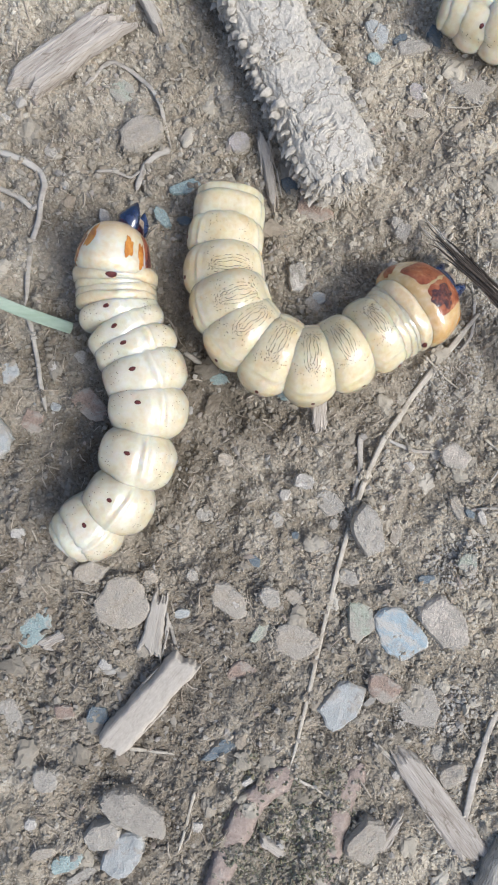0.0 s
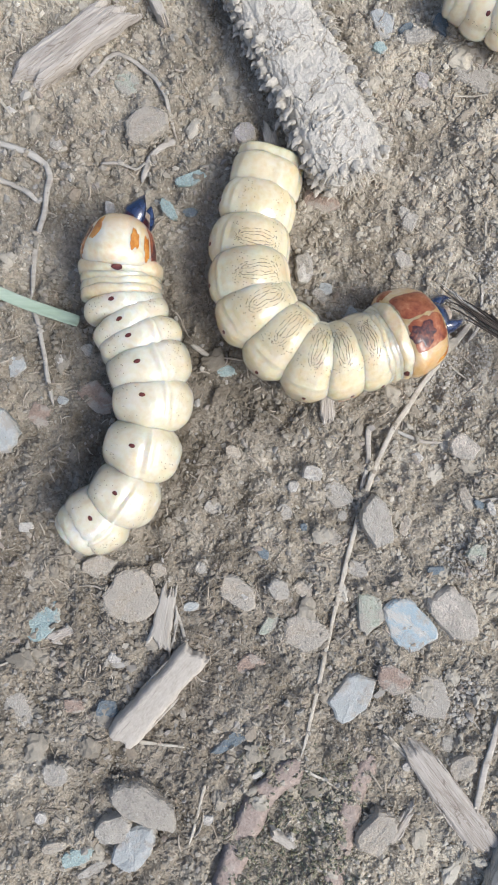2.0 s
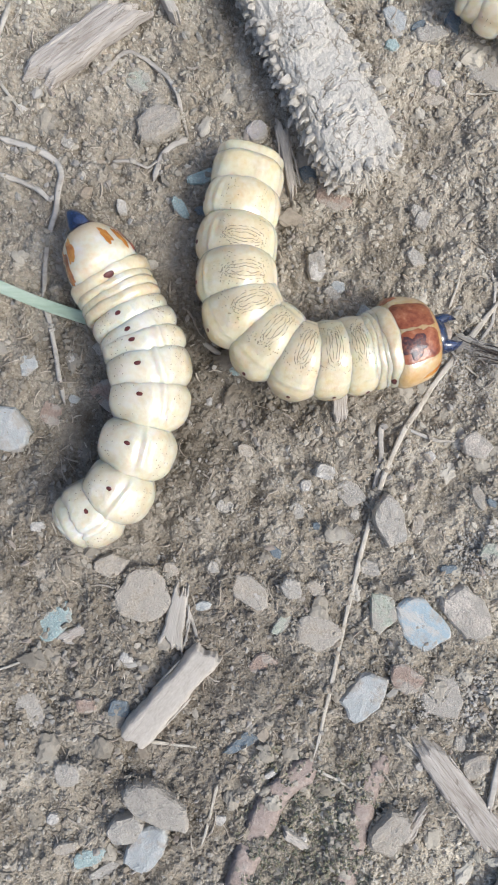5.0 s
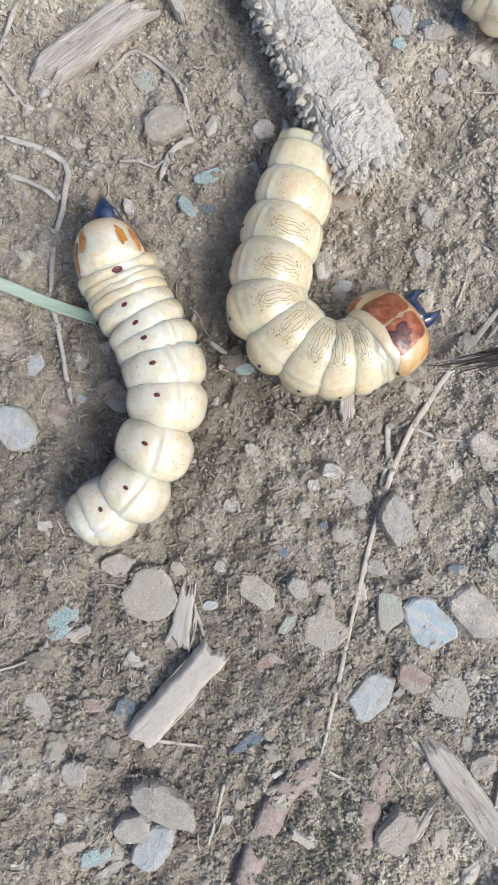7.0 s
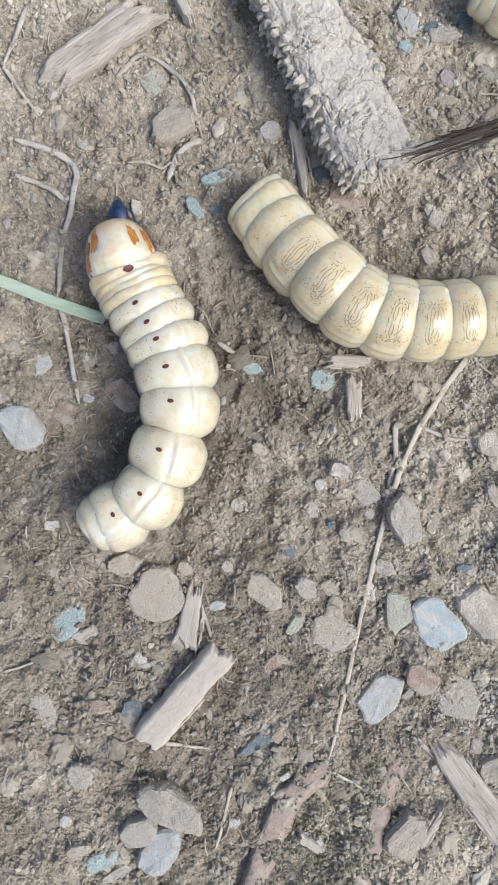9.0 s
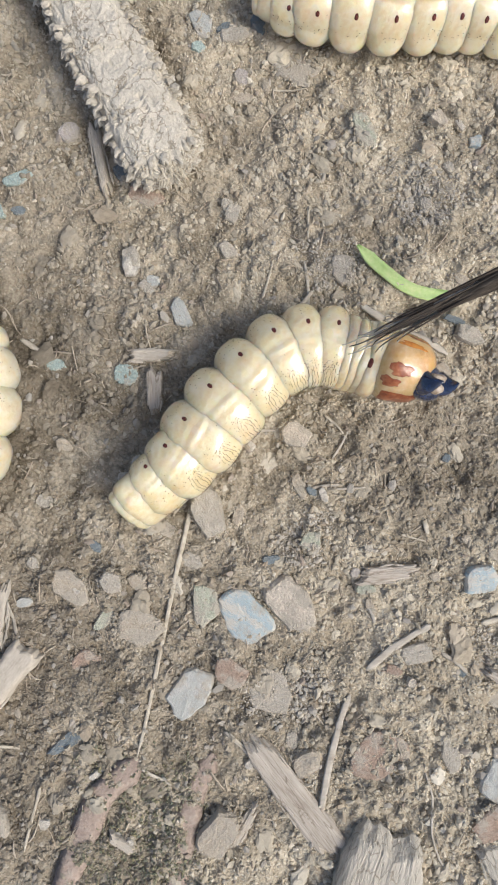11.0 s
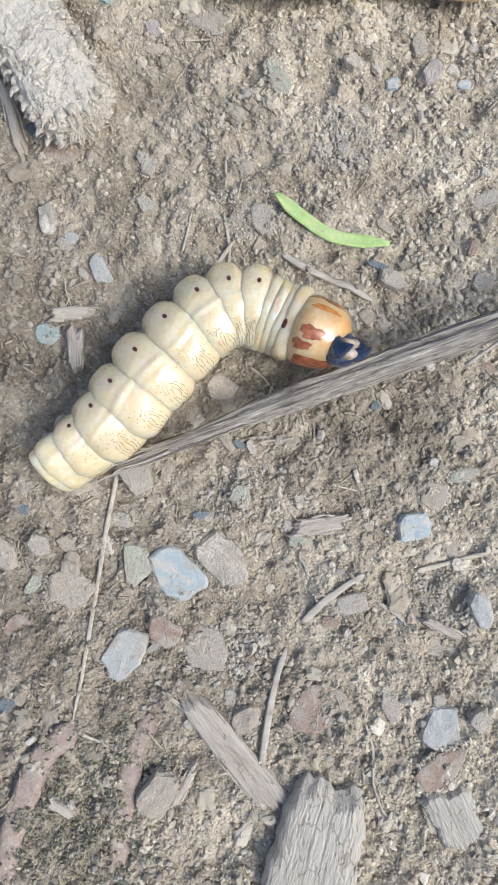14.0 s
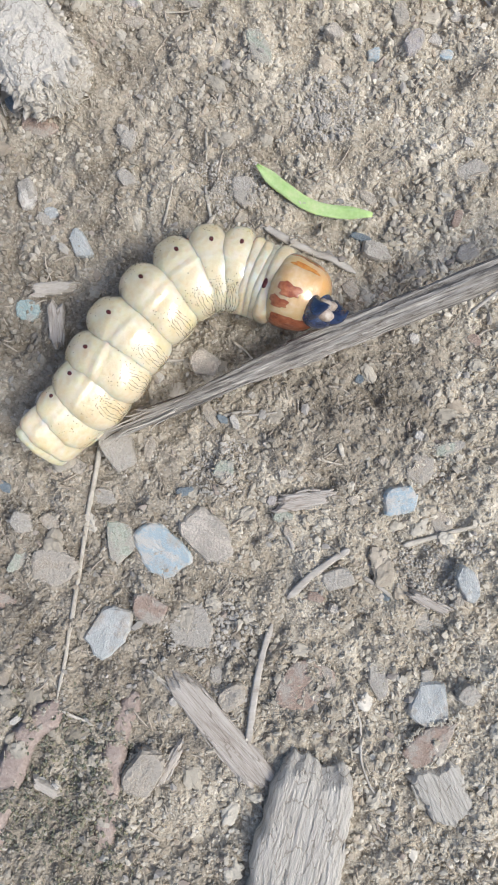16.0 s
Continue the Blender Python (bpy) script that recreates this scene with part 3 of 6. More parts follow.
def scatter_clods(count, seed):
    """Broken clods of dried mud half sunk in the soil, as one mesh."""
    rng = np.random.RandomState(seed)
    bm = bmesh.new()
    bmesh.ops.create_icosphere(bm, subdivisions=3, radius=1.0)
    base = np.array([v.co[:] for v in bm.verts])
    tri = np.array([[v.index for v in f.verts] for f in bm.faces])
    bm.free()
    verts, faces = [], []
    for i in range(count):
        x, y = rng.uniform(-0.072, 0.128), rng.uniform(-0.132, 0.118)
        size = (0.6 + 1.9 * rng.uniform() ** 2.6) * MM
        off = rng.uniform(0, 50, 3)
        v = base.copy()
        k = 1 + 0.35 * lattice_noise(v[:, 0] * 1.0 + off[0] + v[:, 2], v[:, 1] + off[1], 0.7, 61) + 0.26 * lattice_noise(v[:, 0] + off[2], v[:, 1] - v[:, 2], 0.36, 62) + 0.16 * lattice_noise(v[:, 0] - off[1] + 0.5 * v[:, 2], v[:, 1] + off[0], 0.17, 63)
        v = v * k[:, None] * size * np.array([rng.uniform(0.8, 1.4), rng.uniform(0.7, 1.0), rng.uniform(0.25, 0.45)])
        a = rng.uniform(0, 6.28)
        c, s = math.cos(a), math.sin(a)
        v = np.stack([v[:, 0] * c - v[:, 1] * s + x, v[:, 0] * s + v[:, 1] * c + y, v[:, 2] + ground_z(x, y) + 0.1 * size], -1)
        faces.append(tri + len(base) * i)
        verts.append(v)
    me = mesh_of("mud_clods", np.concatenate(verts).tolist(), np.concatenate(faces).tolist(), CRUMB)
    tagged(new("mud_clods", me), "broken clods of dried mud half sunk in soil", "gravel", kind="stuff")


scatter_clods(620, 8)


# ---------- larvae ----------
# Pieces from the head to the tail: name, place along the body by joint number, half length, half width, half height (mm).
PIECES = [
    ("head", 0.3, 3.4, 5.2, 4.4), ("pronotum", 1.05, 6.3, 11.1, 8.0), ("thorax_ring", 1.78, 2.9, 9.3, 7.8), ("thorax_ring", 2.03, 2.3, 8.8, 7.6), ("thorax_ring", 2.26, 2.2, 8.6, 7.7), ("thorax_ring", 2.5, 2.3, 8.5, 7.8),
    ("abdomen_segment", 3.0, 5.2, 8.4, 8.1), ("abdomen_segment", 4.0, 5.9, 8.5, 8.3), ("abdomen_segment", 5.0, 6.3, 8.7, 8.5), ("abdomen_segment", 6.0, 6.5, 8.9, 8.6),
    ("abdomen_segment", 7.0, 6.9, 8.9, 8.6), ("abdomen_segment", 8.0, 6.9, 8.8, 8.5), ("abdomen_segment", 9.0, 6.8, 8.7, 7.6), ("abdomen_segment", 10.0, 6.2, 8.2, 6.7),
    ("tail_segment", 10.75, 4.8, 8.1, 5.9), ("tail_tip", 11.1, 3.6, 7.7, 5.2),
]


POWER = {"pronotum": 3.2, "tail_tip": 7.0, "tail_segment": 4.0, "thorax_ring": 3.0, "abdomen_segment": 3.0, "head": 2.5}


def on_barrel(u, a, half, ry, rz, lift, kind, seed, crease=1.0):
    """A place on the skin of a swollen body ring (mm): u along it, a round it in degrees from its left (y) over its back (z)."""
    rng = random.Random(seed)
    ph = [rng.uniform(0, 6.28) for _ in range(6)]
    u = max(-1.0, min(1.0, u))
    prof = (1 - abs(u) ** POWER[kind]) ** (0.37 if kind == "abdomen_segment" else 0.42)
    if kind == "pronotum":
        prof *= 1 - 0.095 * crease * (u + 1)
    deg, a = a % 360, radians(a)
    cy, sz = math.cos(a), math.sin(a)
    flank = deg if deg < 90 else (180 - deg if deg < 270 else deg - 360)  # from the flank line, up to the back
    lobe = math.exp(-(flank / 24) ** 2)
    under = math.exp(-((flank + (34 if crease < 1.2 else 50)) / 20) ** 2) * (1 if crease < 1.2 else 1.7)
    if kind == "abdomen_segment":
        prof = prof ** (1.4 - 0.35 * lobe + 0.75 * under)
    k1 = 1.0
    if kind == "abdomen_segment":
        bend = 7 * u * math.cos(ph[4]) + 6 * math.sin(ph[5])
        fold = 1.2 * math.exp(-((flank - 25 - bend) / 5) ** 2) - 0.8 * math.exp(-((flank - 33 - bend) / 4) ** 2) + 0.8 * math.exp(-((flank - 40 - bend) / 3.5) ** 2) + 0.45 * math.exp(-((flank - 60 + 2 * bend) / 5) ** 2) + 0.5 * math.exp(-((flank + 30) / 7) ** 2)
        k1 = 1 - 0.042 * crease * fold * (1 - u * u) + (0.03 * lobe + 0.10 * under) * (1 - u * u) - 0.022 * math.exp(-((u - 0.62) / 0.12) ** 2)
        k1 += 0.035 * math.exp(-((deg - 90) / 30) ** 2) * max(0, 1 - (u * 1.3) ** 2)
    elif kind == "thorax_ring":
        k1 = 1 + 0.015 * math.sin(3 * a + ph[0])
    elif kind in ("tail_segment", "tail_tip"):
        k1 = 1 - 0.05 * math.exp(-((deg - 90) / 9) ** 2) - 0.03 * math.exp(-((flank - 25) / 8) ** 2)
    k1 += 0.016 * math.sin(2 * a + u + ph[1]) + 0.012 * math.sin(5 * a - 2 * u + ph[2]) + 0.007 * math.sin(9 * a + 3 * u + ph[4])
    shear = 0.022 * half * math.sin(a + ph[3])
    return Vector((u * half + shear, cy * (ry * prof * k1 + lift), sz * (rz * prof * k1 + lift)))


def barrel(half, ry, rz, seed, kind, crease=1.0):
    """A swollen body ring along x with side folds, y to its left and z to its back."""
    nu, na = 26, 100
    verts, faces = [], []
    for i in range(nu + 1):
        for k in range(na):
            verts.append(on_barrel(math.sin(math.pi * (i / nu - 0.5)), 360 * k / na, half, ry, rz, 0, kind, seed, crease) * MM)
    for i in range(nu):
        for k in range(na):
            a, b = i * na + k, i * na + (k + 1) % na
            faces.append((a, a + na, b + na, b))
    return verts, faces


def shell_patch(u0, a0, du, da, ring, lift, seed, power=2.0, ragged=1.0):
    """A raised plate with a ragged rim that lies on a body ring."""
    rng = random.Random(seed)
    rings, n = 9, 40
    ph = [rng.uniform(0, 6.28) for _ in range(4)]
    verts, faces = [], []
    for r in range(rings + 1):
        q = r / rings
        for k in range(n):
            a = 2 * math.pi * k / n
            rag = 1 + ragged * (0.12 * math.sin(3 * a + ph[0]) + 0.10 * math.sin(5 * a + ph[1]) + 0.07 * math.sin(8 * a + ph[2]))
            cu = math.copysign(abs(math.cos(a)) ** (2 / power), math.cos(a)) * du * rag * q
            ca = math.copysign(abs(math.sin(a)) ** (2 / power), math.sin(a)) * da * rag * q
            z = lift * (1 - (0.6 if lift < 0.3 else 1.0) * q ** (4 if lift < 0.3 else 2)) - 0.06 * (q > 0.99)
            verts.append(ring(max(-0.97, min(0.97, u0 + cu)), a0 + ca, z) * MM)
    for r in range(rings):
        for k in range(n):
            a, b = r * n + k, r * n + (k + 1) % n
            faces.append((a, a + n, b + n, b))
    return verts, faces


def wrinkle_lines(ring, seed):
    """Dark hairline loops on the back of a body ring."""
    rng = random.Random(seed)
    verts, faces = [], []

    def line(pts, r):
        v, f = tube(pts, [r * (1 if 0 < i < len(pts) - 1 else 0.4) for i in range(len(pts))], 5)
        k = len(verts)
        verts.extend(v)
        faces.extend([tuple(i + k for i in g) for g in f])
    for q, w in ((0.06, 19), (0.15, 24), (0.25, 28)):
        for sgn in (-1, 1):
            n = 25
            ph, wob = rng.uniform(0, 6.28), rng.uniform(0.01, 0.025)
            pts = []
            for i in range(n):
                th = math.pi * (0.04 + 0.92 * i / (n - 1))
                u = sgn * (q * math.sin(th) ** 0.7 + 0.015) + wob * math.sin(5 * th + ph) + rng.uniform(-0.012, 0.012)
                pts.append(ring(u, 90 + w * math.cos(th) + rng.uniform(-0.4, 0.4), 0.02) * MM)
            i = 0
            while i < n - 2:
                step = rng.randint(2, 4) if q > 0.2 else rng.randint(4, 11)
                line(pts[i:i + step + 1], rng.uniform(0.036, 0.054) * MM)
                i += step + (1 if q > 0.2 or rng.random() < 0.4 else 0)
    for end in (-1, 1):
        for i in range(16):
            a, u = 90 + end * rng.gauss(27, 4), rng.gauss(0, 0.16)
            da, du = rng.uniform(-2.2, 2.2), rng.uniform(-0.05, 0.05)
            line([ring(u + du * s, a + da * s, 0.02) * MM for s in (0, 0.5, 1)], rng.uniform(0.04, 0.06) * MM)
    return verts, faces


def skin_dots(ring, seed):
    """Tiny brown dots strewn over the flanks of a body ring."""
    rng = random.Random(seed)
    verts, faces = [], []
    for i in range(80):
        side = rng.choice((0, 1))
        a = rng.gauss(62, 9) if rng.random() < 0.6 else rng.gauss(-22, 7)
        a = a if side == 0 else 180 - a
        u = rng.uniform(-0.6, 0.6)
        c = ring(u, a, 0.02) * MM
        r = rng.uniform(0.07, 0.13) * MM
        n = Vector((0, c.y, c.z)).normalized()
        t = Vector((1, 0, 0))
        b = n.cross(t)
        k = len(verts)
        verts += [c + t * r, c + b * r, c - t * r, c - b * r, c + n * r * 0.6, c - n * r]
        faces += [(k, k + 1, k + 4), (k + 1, k + 2, k + 4), (k + 2, k + 3, k + 4), (k + 3, k, k + 4), (k + 1, k, k + 5), (k + 2, k + 1, k + 5), (k + 3, k + 2, k + 5), (k, k + 3, k + 5)]
    return verts, faces


def jaw(sign):
    """A curved, pointed mandible, deep from back to belly."""
    pts = smooth_path([(1.0, 2.5 * sign, 0.0), (2.4, 2.9 * sign, 0.2), (3.9, 3.0 * sign, 0.1), (5.6, 2.5 * sign, -0.3)], 5)
    n = len(pts)
    v, f = tube([p * MM for p in pts], [(1.5 * (1 - (i / (n - 1)) ** 1.5) + 0.10) * MM for i in range(n)], 12, flat=1.6)
    return v, f


# Patches on the shield of each larva: place along it, angle round it, half sizes, kind.
SIDE_PATCHES = {
    "pale": ((0.05, 44, 0.34, 8, "amber"), (-0.05, 68, 0.42, 6, "amber"), (-0.1, -50, 0.62, 14, "brown"), (0.2, -24, 0.42, 9, "amber"), (0.2, 150, 0.4, 6, "amber")),
    "curled": ((-0.25, 5, 0.36, 10, "rust"), (-0.45, 27, 0.30, 8.5, "rust"), (-0.05, -38, 0.45, 5, "amber"), (0.0, -60, 0.6, 7, "brown"), (0.45, 161, 0.36, 4.5, "amber")),
    "far": ((0.1, 168, 0.4, 9, "amber"), (-0.1, 142, 0.4, 6, "amber"), (0.0, 200, 0.4, 7, "amber"), (0.1, 14, 0.3, 8, "amber")),
}


def build_larva(label, scale, seed, hide, which):
    larva = thing("larva", label, "larva", pose(0, 0, 0), group="larvae on the soil")
    pieces = []
    for i, (name, at, half, ry, rz) in enumerate(PIECES):
        half, ry, rz = half * scale, ry * scale * 0.93, rz * scale
        if name == "head":
            trim = 1.0 if which == "pale" else 0.86
            v, f = barrel(half * 0.88 * trim, ry * 0.9 * trim, rz * (0.66 if which == "pale" else 0.82), seed + i, name)
            p = part(name, mesh_of(name, v, f, JAWRED if which == "pale" else JAW, True), larva, label="glossy blue-black head capsule")
            for sgn in (-1, 1):
                v, f = jaw(sgn)
                part("mandible", mesh_of("mandible", v, f, JAW, True), p, label="glossy blue-black curved mandible")
            v, f = tube([Vector((x, 0, z)) * MM for x, z in ((1.2, 0.8), (2.3, 0.9), (3.0, 0.8), (3.4, 0.5))], [2.2 * MM, 2.1 * MM, 1.6 * MM, 0.5 * MM], 14, flat=0.6)
            part("mouthpart", mesh_of("mouthpart", v, f, MOUTH, True), p, label="pale upper lip")
            for y0 in (-1.2, 0.2, 1.3):
                v, f = tube([Vector((1.6, y0 * 0.9, -0.8)) * MM, Vector((2.8, y0, -1.0)) * MM, Vector((3.5, y0 * 1.05, -1.1)) * MM], [1.0 * MM, 0.9 * MM, 0.3 * MM], 9)
                part("mouthpart", mesh_of("mouthpart", v, f, MOUTH, True), p, label="pale blunt feeler")
        else:
            if which == "pale":
                rz *= 1.11 if at < 2.7 else 1.02 if at < 6.5 else 0.96 if at < 9.5 else 1.1
                at = {10.0: 10.3, 10.75: 10.75, 11.1: 10.98}.get(at, at)
                if name == "abdomen_segment" and at < 5.5:
                    half *= 0.72
            if which == "curled" and at > 8.5:
                rz *= 0.92 if at < 9.5 else 0.84
            crease = 1.3 if which == "far" else (1.0 if at > 4.5 else 0.5) * (0.6 if which == "curled" else 1.0)
            if name == "pronotum":
                crease = 2.1 if which == "pale" else 1.2
            v, f = barrel(half, ry, rz, seed + i, name, crease)

            def ring(u, a, lift, shape=(half, ry, rz), kind=name, key=seed + i, c=crease):
                return on_barrel(u, a, *shape, lift, kind, key, c)
            p = part(name, mesh_of(name, v, f, (SHIELD_WHITE if which == "pale" else SHIELD) if name == "pronotum" else NECK if name == "thorax_ring" else hide, True), larva)
        if name == "pronotum":
            wide = 6 if which == "pale" else 22.2
            for a, dark in ((89.6 - wide, False), (90.4 + wide, True)):
                v, f = shell_patch(0.08, a, 0.68, wide, ring, 0.07, seed + a, power=6.0, ragged=0.13)
                half_plate = part("plate", mesh_of("plate", v, f, RUST, True), p, label="glossy red-brown half of the back plate")
                if dark:
                    v, f = shell_patch(-0.14, a - 1, 0.46, 16, ring, 0.12, seed + 9, ragged=1.3)
                    part("blotch", mesh_of("blotch", v, f, DARKPLATE, True), half_plate, label="dark mottled blotch")
            for (u, a, du, da, mat) in SIDE_PATCHES[which]:
                v, f = shell_patch(u, a, du, da, ring, 0.07, seed + a, power=2.6, ragged=1.0)
                part("plate", mesh_of("plate", v, f, {"amber": AMBER, "rust": RUST, "brown": BROWN}[mat], True), p, label={"amber": "orange side patch", "rust": "pinkish red-brown side patch", "brown": "brown under-side patch"}[mat])
        spot = (name == "abdomen_segment") or (name == "thorax_ring" and at < 1.9)
        if spot:
            for a in (2, 178) if name == "abdomen_segment" else (14, 166):
                big = 1.7 if name == "thorax_ring" else 1.0
                v, f = shell_patch(0.12 if name == "abdomen_segment" else -0.4, a, 0.42 * (1.25 if big > 1 else 1.0) / half, 4.6 * big, ring, 0.08, seed + a + i, ragged=0.25)
                part("spiracle", mesh_of("spiracle", v, f, SPIRACLE, True), p, label="dark red breathing hole")
        if which == "curled" and name == "abdomen_segment" and at < 9.5:
            v, f = wrinkle_lines(ring, seed + i)
            part("wrinkle", mesh_of("wrinkle", v, f, WRINKLE), p, label="fine dark looped wrinkles")
        if name == "abdomen_segment":
            v, f = skin_dots(ring, seed + i + 50)
            part("speckle", mesh_of("speckle", v, f, SPECKLE), p, label="tiny brown speckles")
        pieces.append((p, at, ry, rz))
    return larva, pieces


larva_pale, pale_pieces = build_larva("plump cream larva on its side, orange head with black jaws", 0.97, 100, SKIN_WHITE, "pale")
larva_curled, curled_pieces = build_larva("plump cream larva bent in a curve, red-brown head plate", 1.0, 200, SKIN_CREAM, "curled")
larva_far, far_pieces = build_larva("plump cream larva stretched out straight beyond the cob", 0.97, 300, SKIN_YELLOW, "far")


# ---------- stones ----------
STONE_WORDS = {"grey": "grey angular stone", "blue": "blue-grey slate chip", "teal": "teal slate chip", "deepblue": "deep blue slate chip", "skyblue": "pale blue veined stone", "pink": "pale pinkish stone",
               "tan": "tan earthy stone", "red": "red-brown brick fragment", "dark": "dark grey rough stone", "white": "whitish pebble", "violet": "pale violet stone", "green": "greenish grey flat stone"}


BEDDED = []


def stone(x, y, length, width, turn, high, colour, seed):
    """A broken stone with an uneven outline, worn rim and tilted top, bedded in the soil."""
    rng = random.Random(seed * 7 + 3)
    corners = []
    m = rng.randint(5, 8)
    for k in range(m):
        a = 2 * math.pi * (k + rng.uniform(-0.3, 0.3)) / m
        r = rng.uniform(0.88, 1.14)
        c, s = math.cos(a), math.sin(a)
        corners.append((math.copysign(abs(c) ** 0.8, c) * length / 2 * r, math.copysign(abs(s) ** 0.8, s) * width / 2 * r))
    outline = []
    for k in range(m):
        (x0, y0), (x1, y1) = corners[k], corners[(k + 1) % m]
        for q in (0.06, 0.38, 0.68, 0.94):
            b = 1 + rng.uniform(-0.055, 0.055) + (0.02 if 0.1 < q < 0.9 else -0.02)
            outline.append(((x0 + (x1 - x0) * q) * b, (y0 + (y1 - y0) * q) * b))
    n = len(outline)
    tx, ty = rng.uniform(-0.22, 0.22), rng.uniform(-0.22, 0.22)
    verts, faces = [], []
    levels = ((1.0, -1.2), (1.03, high * 0.35), (0.99, high * 0.75), (0.91, high * 0.95), (0.66, high), (0.34, high))
    for grow, z in levels:
        for px, py in outline:
            j = rng.uniform(0.965, 1.035)
            dz = (tx * px / max(length, 1) + ty * py / max(width, 1)) * high * (1 if z > 0 else 0)
            if z > 0:
                dz += high * 0.12 * noise.noise(Vector((px * grow * 0.5, py * grow * 0.5, seed * 5.3))) + 0.12 * noise.noise(Vector((px * grow * 1.4, py * grow * 1.4, seed * 2.1)))
            verts.append(Vector((px * grow * j, py * grow * j, z + dz)) * MM)
    verts.append(Vector((0, 0, high * (1 + 0.12 * noise.noise(Vector((0, 0, seed * 5.3)))))) * MM)
    for r in range(len(levels) - 1):
        for k in range(n):
            a, b = r * n + k, r * n + (k + 1) % n
            faces.append((a, b, b + n, a + n))
    top = (len(levels) - 1) * n
    faces.extend([(top + k, top + (k + 1) % n, top + n) for k in range(n)])
    name = "pebble" if max(length, width) < 4 else "stone"
    me = mesh_of(name, verts, faces, STONE[colour])
    z = ground_z(x * MM, y * MM)
    ob = new(name, me)
    ob.matrix_basis = pose(x * MM, y * MM, z, 0, 0, turn)
    BEDDED.append((x, y, length, width, turn, high))
    size = "small " if name == "pebble" else ("half-buried " if high < 1 else "")
    tagged(ob, size + STONE_WORDS[colour] + " lying in the soil", "stone", group="stones on the soil")


stone(-23.1, 66.4, 11.0, 7.2, 33, 2.5, "tan", 0)
stone(-13.7, 55.4, 6.9, 3.5, 13, 1.1, "teal", 1)
stone(-18.7, 48.8, 5.0, 2.5, -58, 0.9, "teal", 2)
stone(-13.9, 48.4, 3.4, 2.0, -6, 0.9, "deepblue", 3)
stone(-5.1, 75.1, 3.5, 3.0, 0, 1.0, "grey", 4)
stone(-2.1, 65.0, 4.8, 4.2, 27, 1.4, "violet", 5)
stone(10.8, 36.7, 4.9, 4.5, -80, 2.5, "grey", 6)
stone(15.4, 31.4, 3.1, 2.7, -7, 0.9, "blue", 7)
stone(32.6, 47.0, 4.4, 3.0, -67, 1.0, "grey", 8)
stone(27.9, 88.1, 6.5, 5.6, -56, 0.6, "blue", 9)
stone(33.1, 86.7, 3.9, 2.7, 16, 0.9, "deepblue", 10)
stone(35.1, 84.6, 7.0, 3.2, 5, 1.0, "grey", 11)
stone(40.7, 87.9, 4.9, 3.2, -81, 1.0, "deepblue", 12)
stone(27.2, 82.5, 3.1, 3.0, 18, 1.0, "teal", 13)
stone(36.4, 76.1, 4.2, 3.5, -86, 1.1, "violet", 14)
stone(36.5, 71.8, 6.1, 2.2, -3, 0.9, "tan", 15)
stone(41.7, 74.4, 3.1, 1.7, -78, 0.9, "tan", 16)
stone(49.0, 79.0, 11.1, 8.7, -20, 0.6, "grey", 17)
stone(-6.4, 13.7, 4.3, 2.7, -2, 0.9, "teal", 18)
stone(12.1, -8.5, 4.6, 3.2, -8, 2.0, "white", 19)
stone(8.1, -11.3, 2.7, 2.7, -0, 1.8, "white", 20)
stone(18.2, -13.4, 7.0, 5.0, -52, 0.7, "grey", 21)
stone(26.2, -19.5, 11.9, 7.2, -75, 2.8, "grey", 22)
stone(32.5, -20.4, 5.0, 2.7, 66, 0.9, "tan", 23)
stone(16.4, -22.7, 5.3, 3.1, -36, 1.0, "dark", 24)
stone(10.2, -20.5, 1.8, 1.7, -0, 0.9, "deepblue", 25)
stone(24.9, -39.6, 10.3, 7.0, -88, 1.5, "green", 26)
stone(33.4, -42.3, 14.5, 9.7, -44, 1.3, "skyblue", 27)
stone(43.1, -40.0, 12.8, 8.9, -54, 2.0, "pink", 28)
stone(20.6, -58.1, 12.6, 8.9, 48, 1.7, "blue", 29)
stone(30.1, -54.1, 7.5, 6.2, -42, 0.8, "red", 30)
stone(38.2, -58.8, 12.1, 8.7, -62, 0.5, "grey", 31)
stone(10.2, -43.5, 10.0, 7.5, -22, 0.7, "tan", 32)
stone(10.2, -34.5, 5.3, 3.2, -36, 1.0, "tan", 33)
stone(4.8, -33.8, 5.5, 5.0, -34, 1.2, "grey", 34)
stone(2.5, -42.2, 6.2, 2.7, 53, 0.9, "green", 35)
stone(1.4, -26.1, 3.3, 2.0, -48, 0.9, "deepblue", 36)
stone(39.4, -30.3, 4.1, 2.0, 3, 0.9, "deepblue", 37)
stone(48.5, -26.5, 5.3, 5.0, -35, 0.6, "green", 38)
stone(46.0, -14.5, 5.7, 3.0, -65, 1.0, "tan", 39)
stone(48.6, -15.6, 2.9, 1.7, -43, 0.9, "deepblue", 40)
stone(51.1, -16.5, 3.3, 1.7, -72, 0.9, "white", 41)
stone(-47.7, -41.5, 10.1, 6.2, 47, 1.6, "teal", 42)
stone(-34.5, -28.5, 7.8, 5.5, 24, 2.0, "tan", 43)
stone(-27.6, -35.3, 12.4, 11.2, 24, 0.8, "tan", 44)
stone(-50.1, -19.8, 3.4, 2.5, -0, 0.9, "white", 45)
stone(-51.9, 15.3, 3.7, 5.6, -13, 0.8, "blue", 46)
stone(-56.8, 1.8, 11.6, 8.9, -57, 2.0, "blue", 47)
stone(-42.7, 7.8, 2.7, 2.0, -10, 0.9, "blue", 48)
stone(-35.0, 8.1, 8.9, 5.7, -49, 0.7, "red", 49)
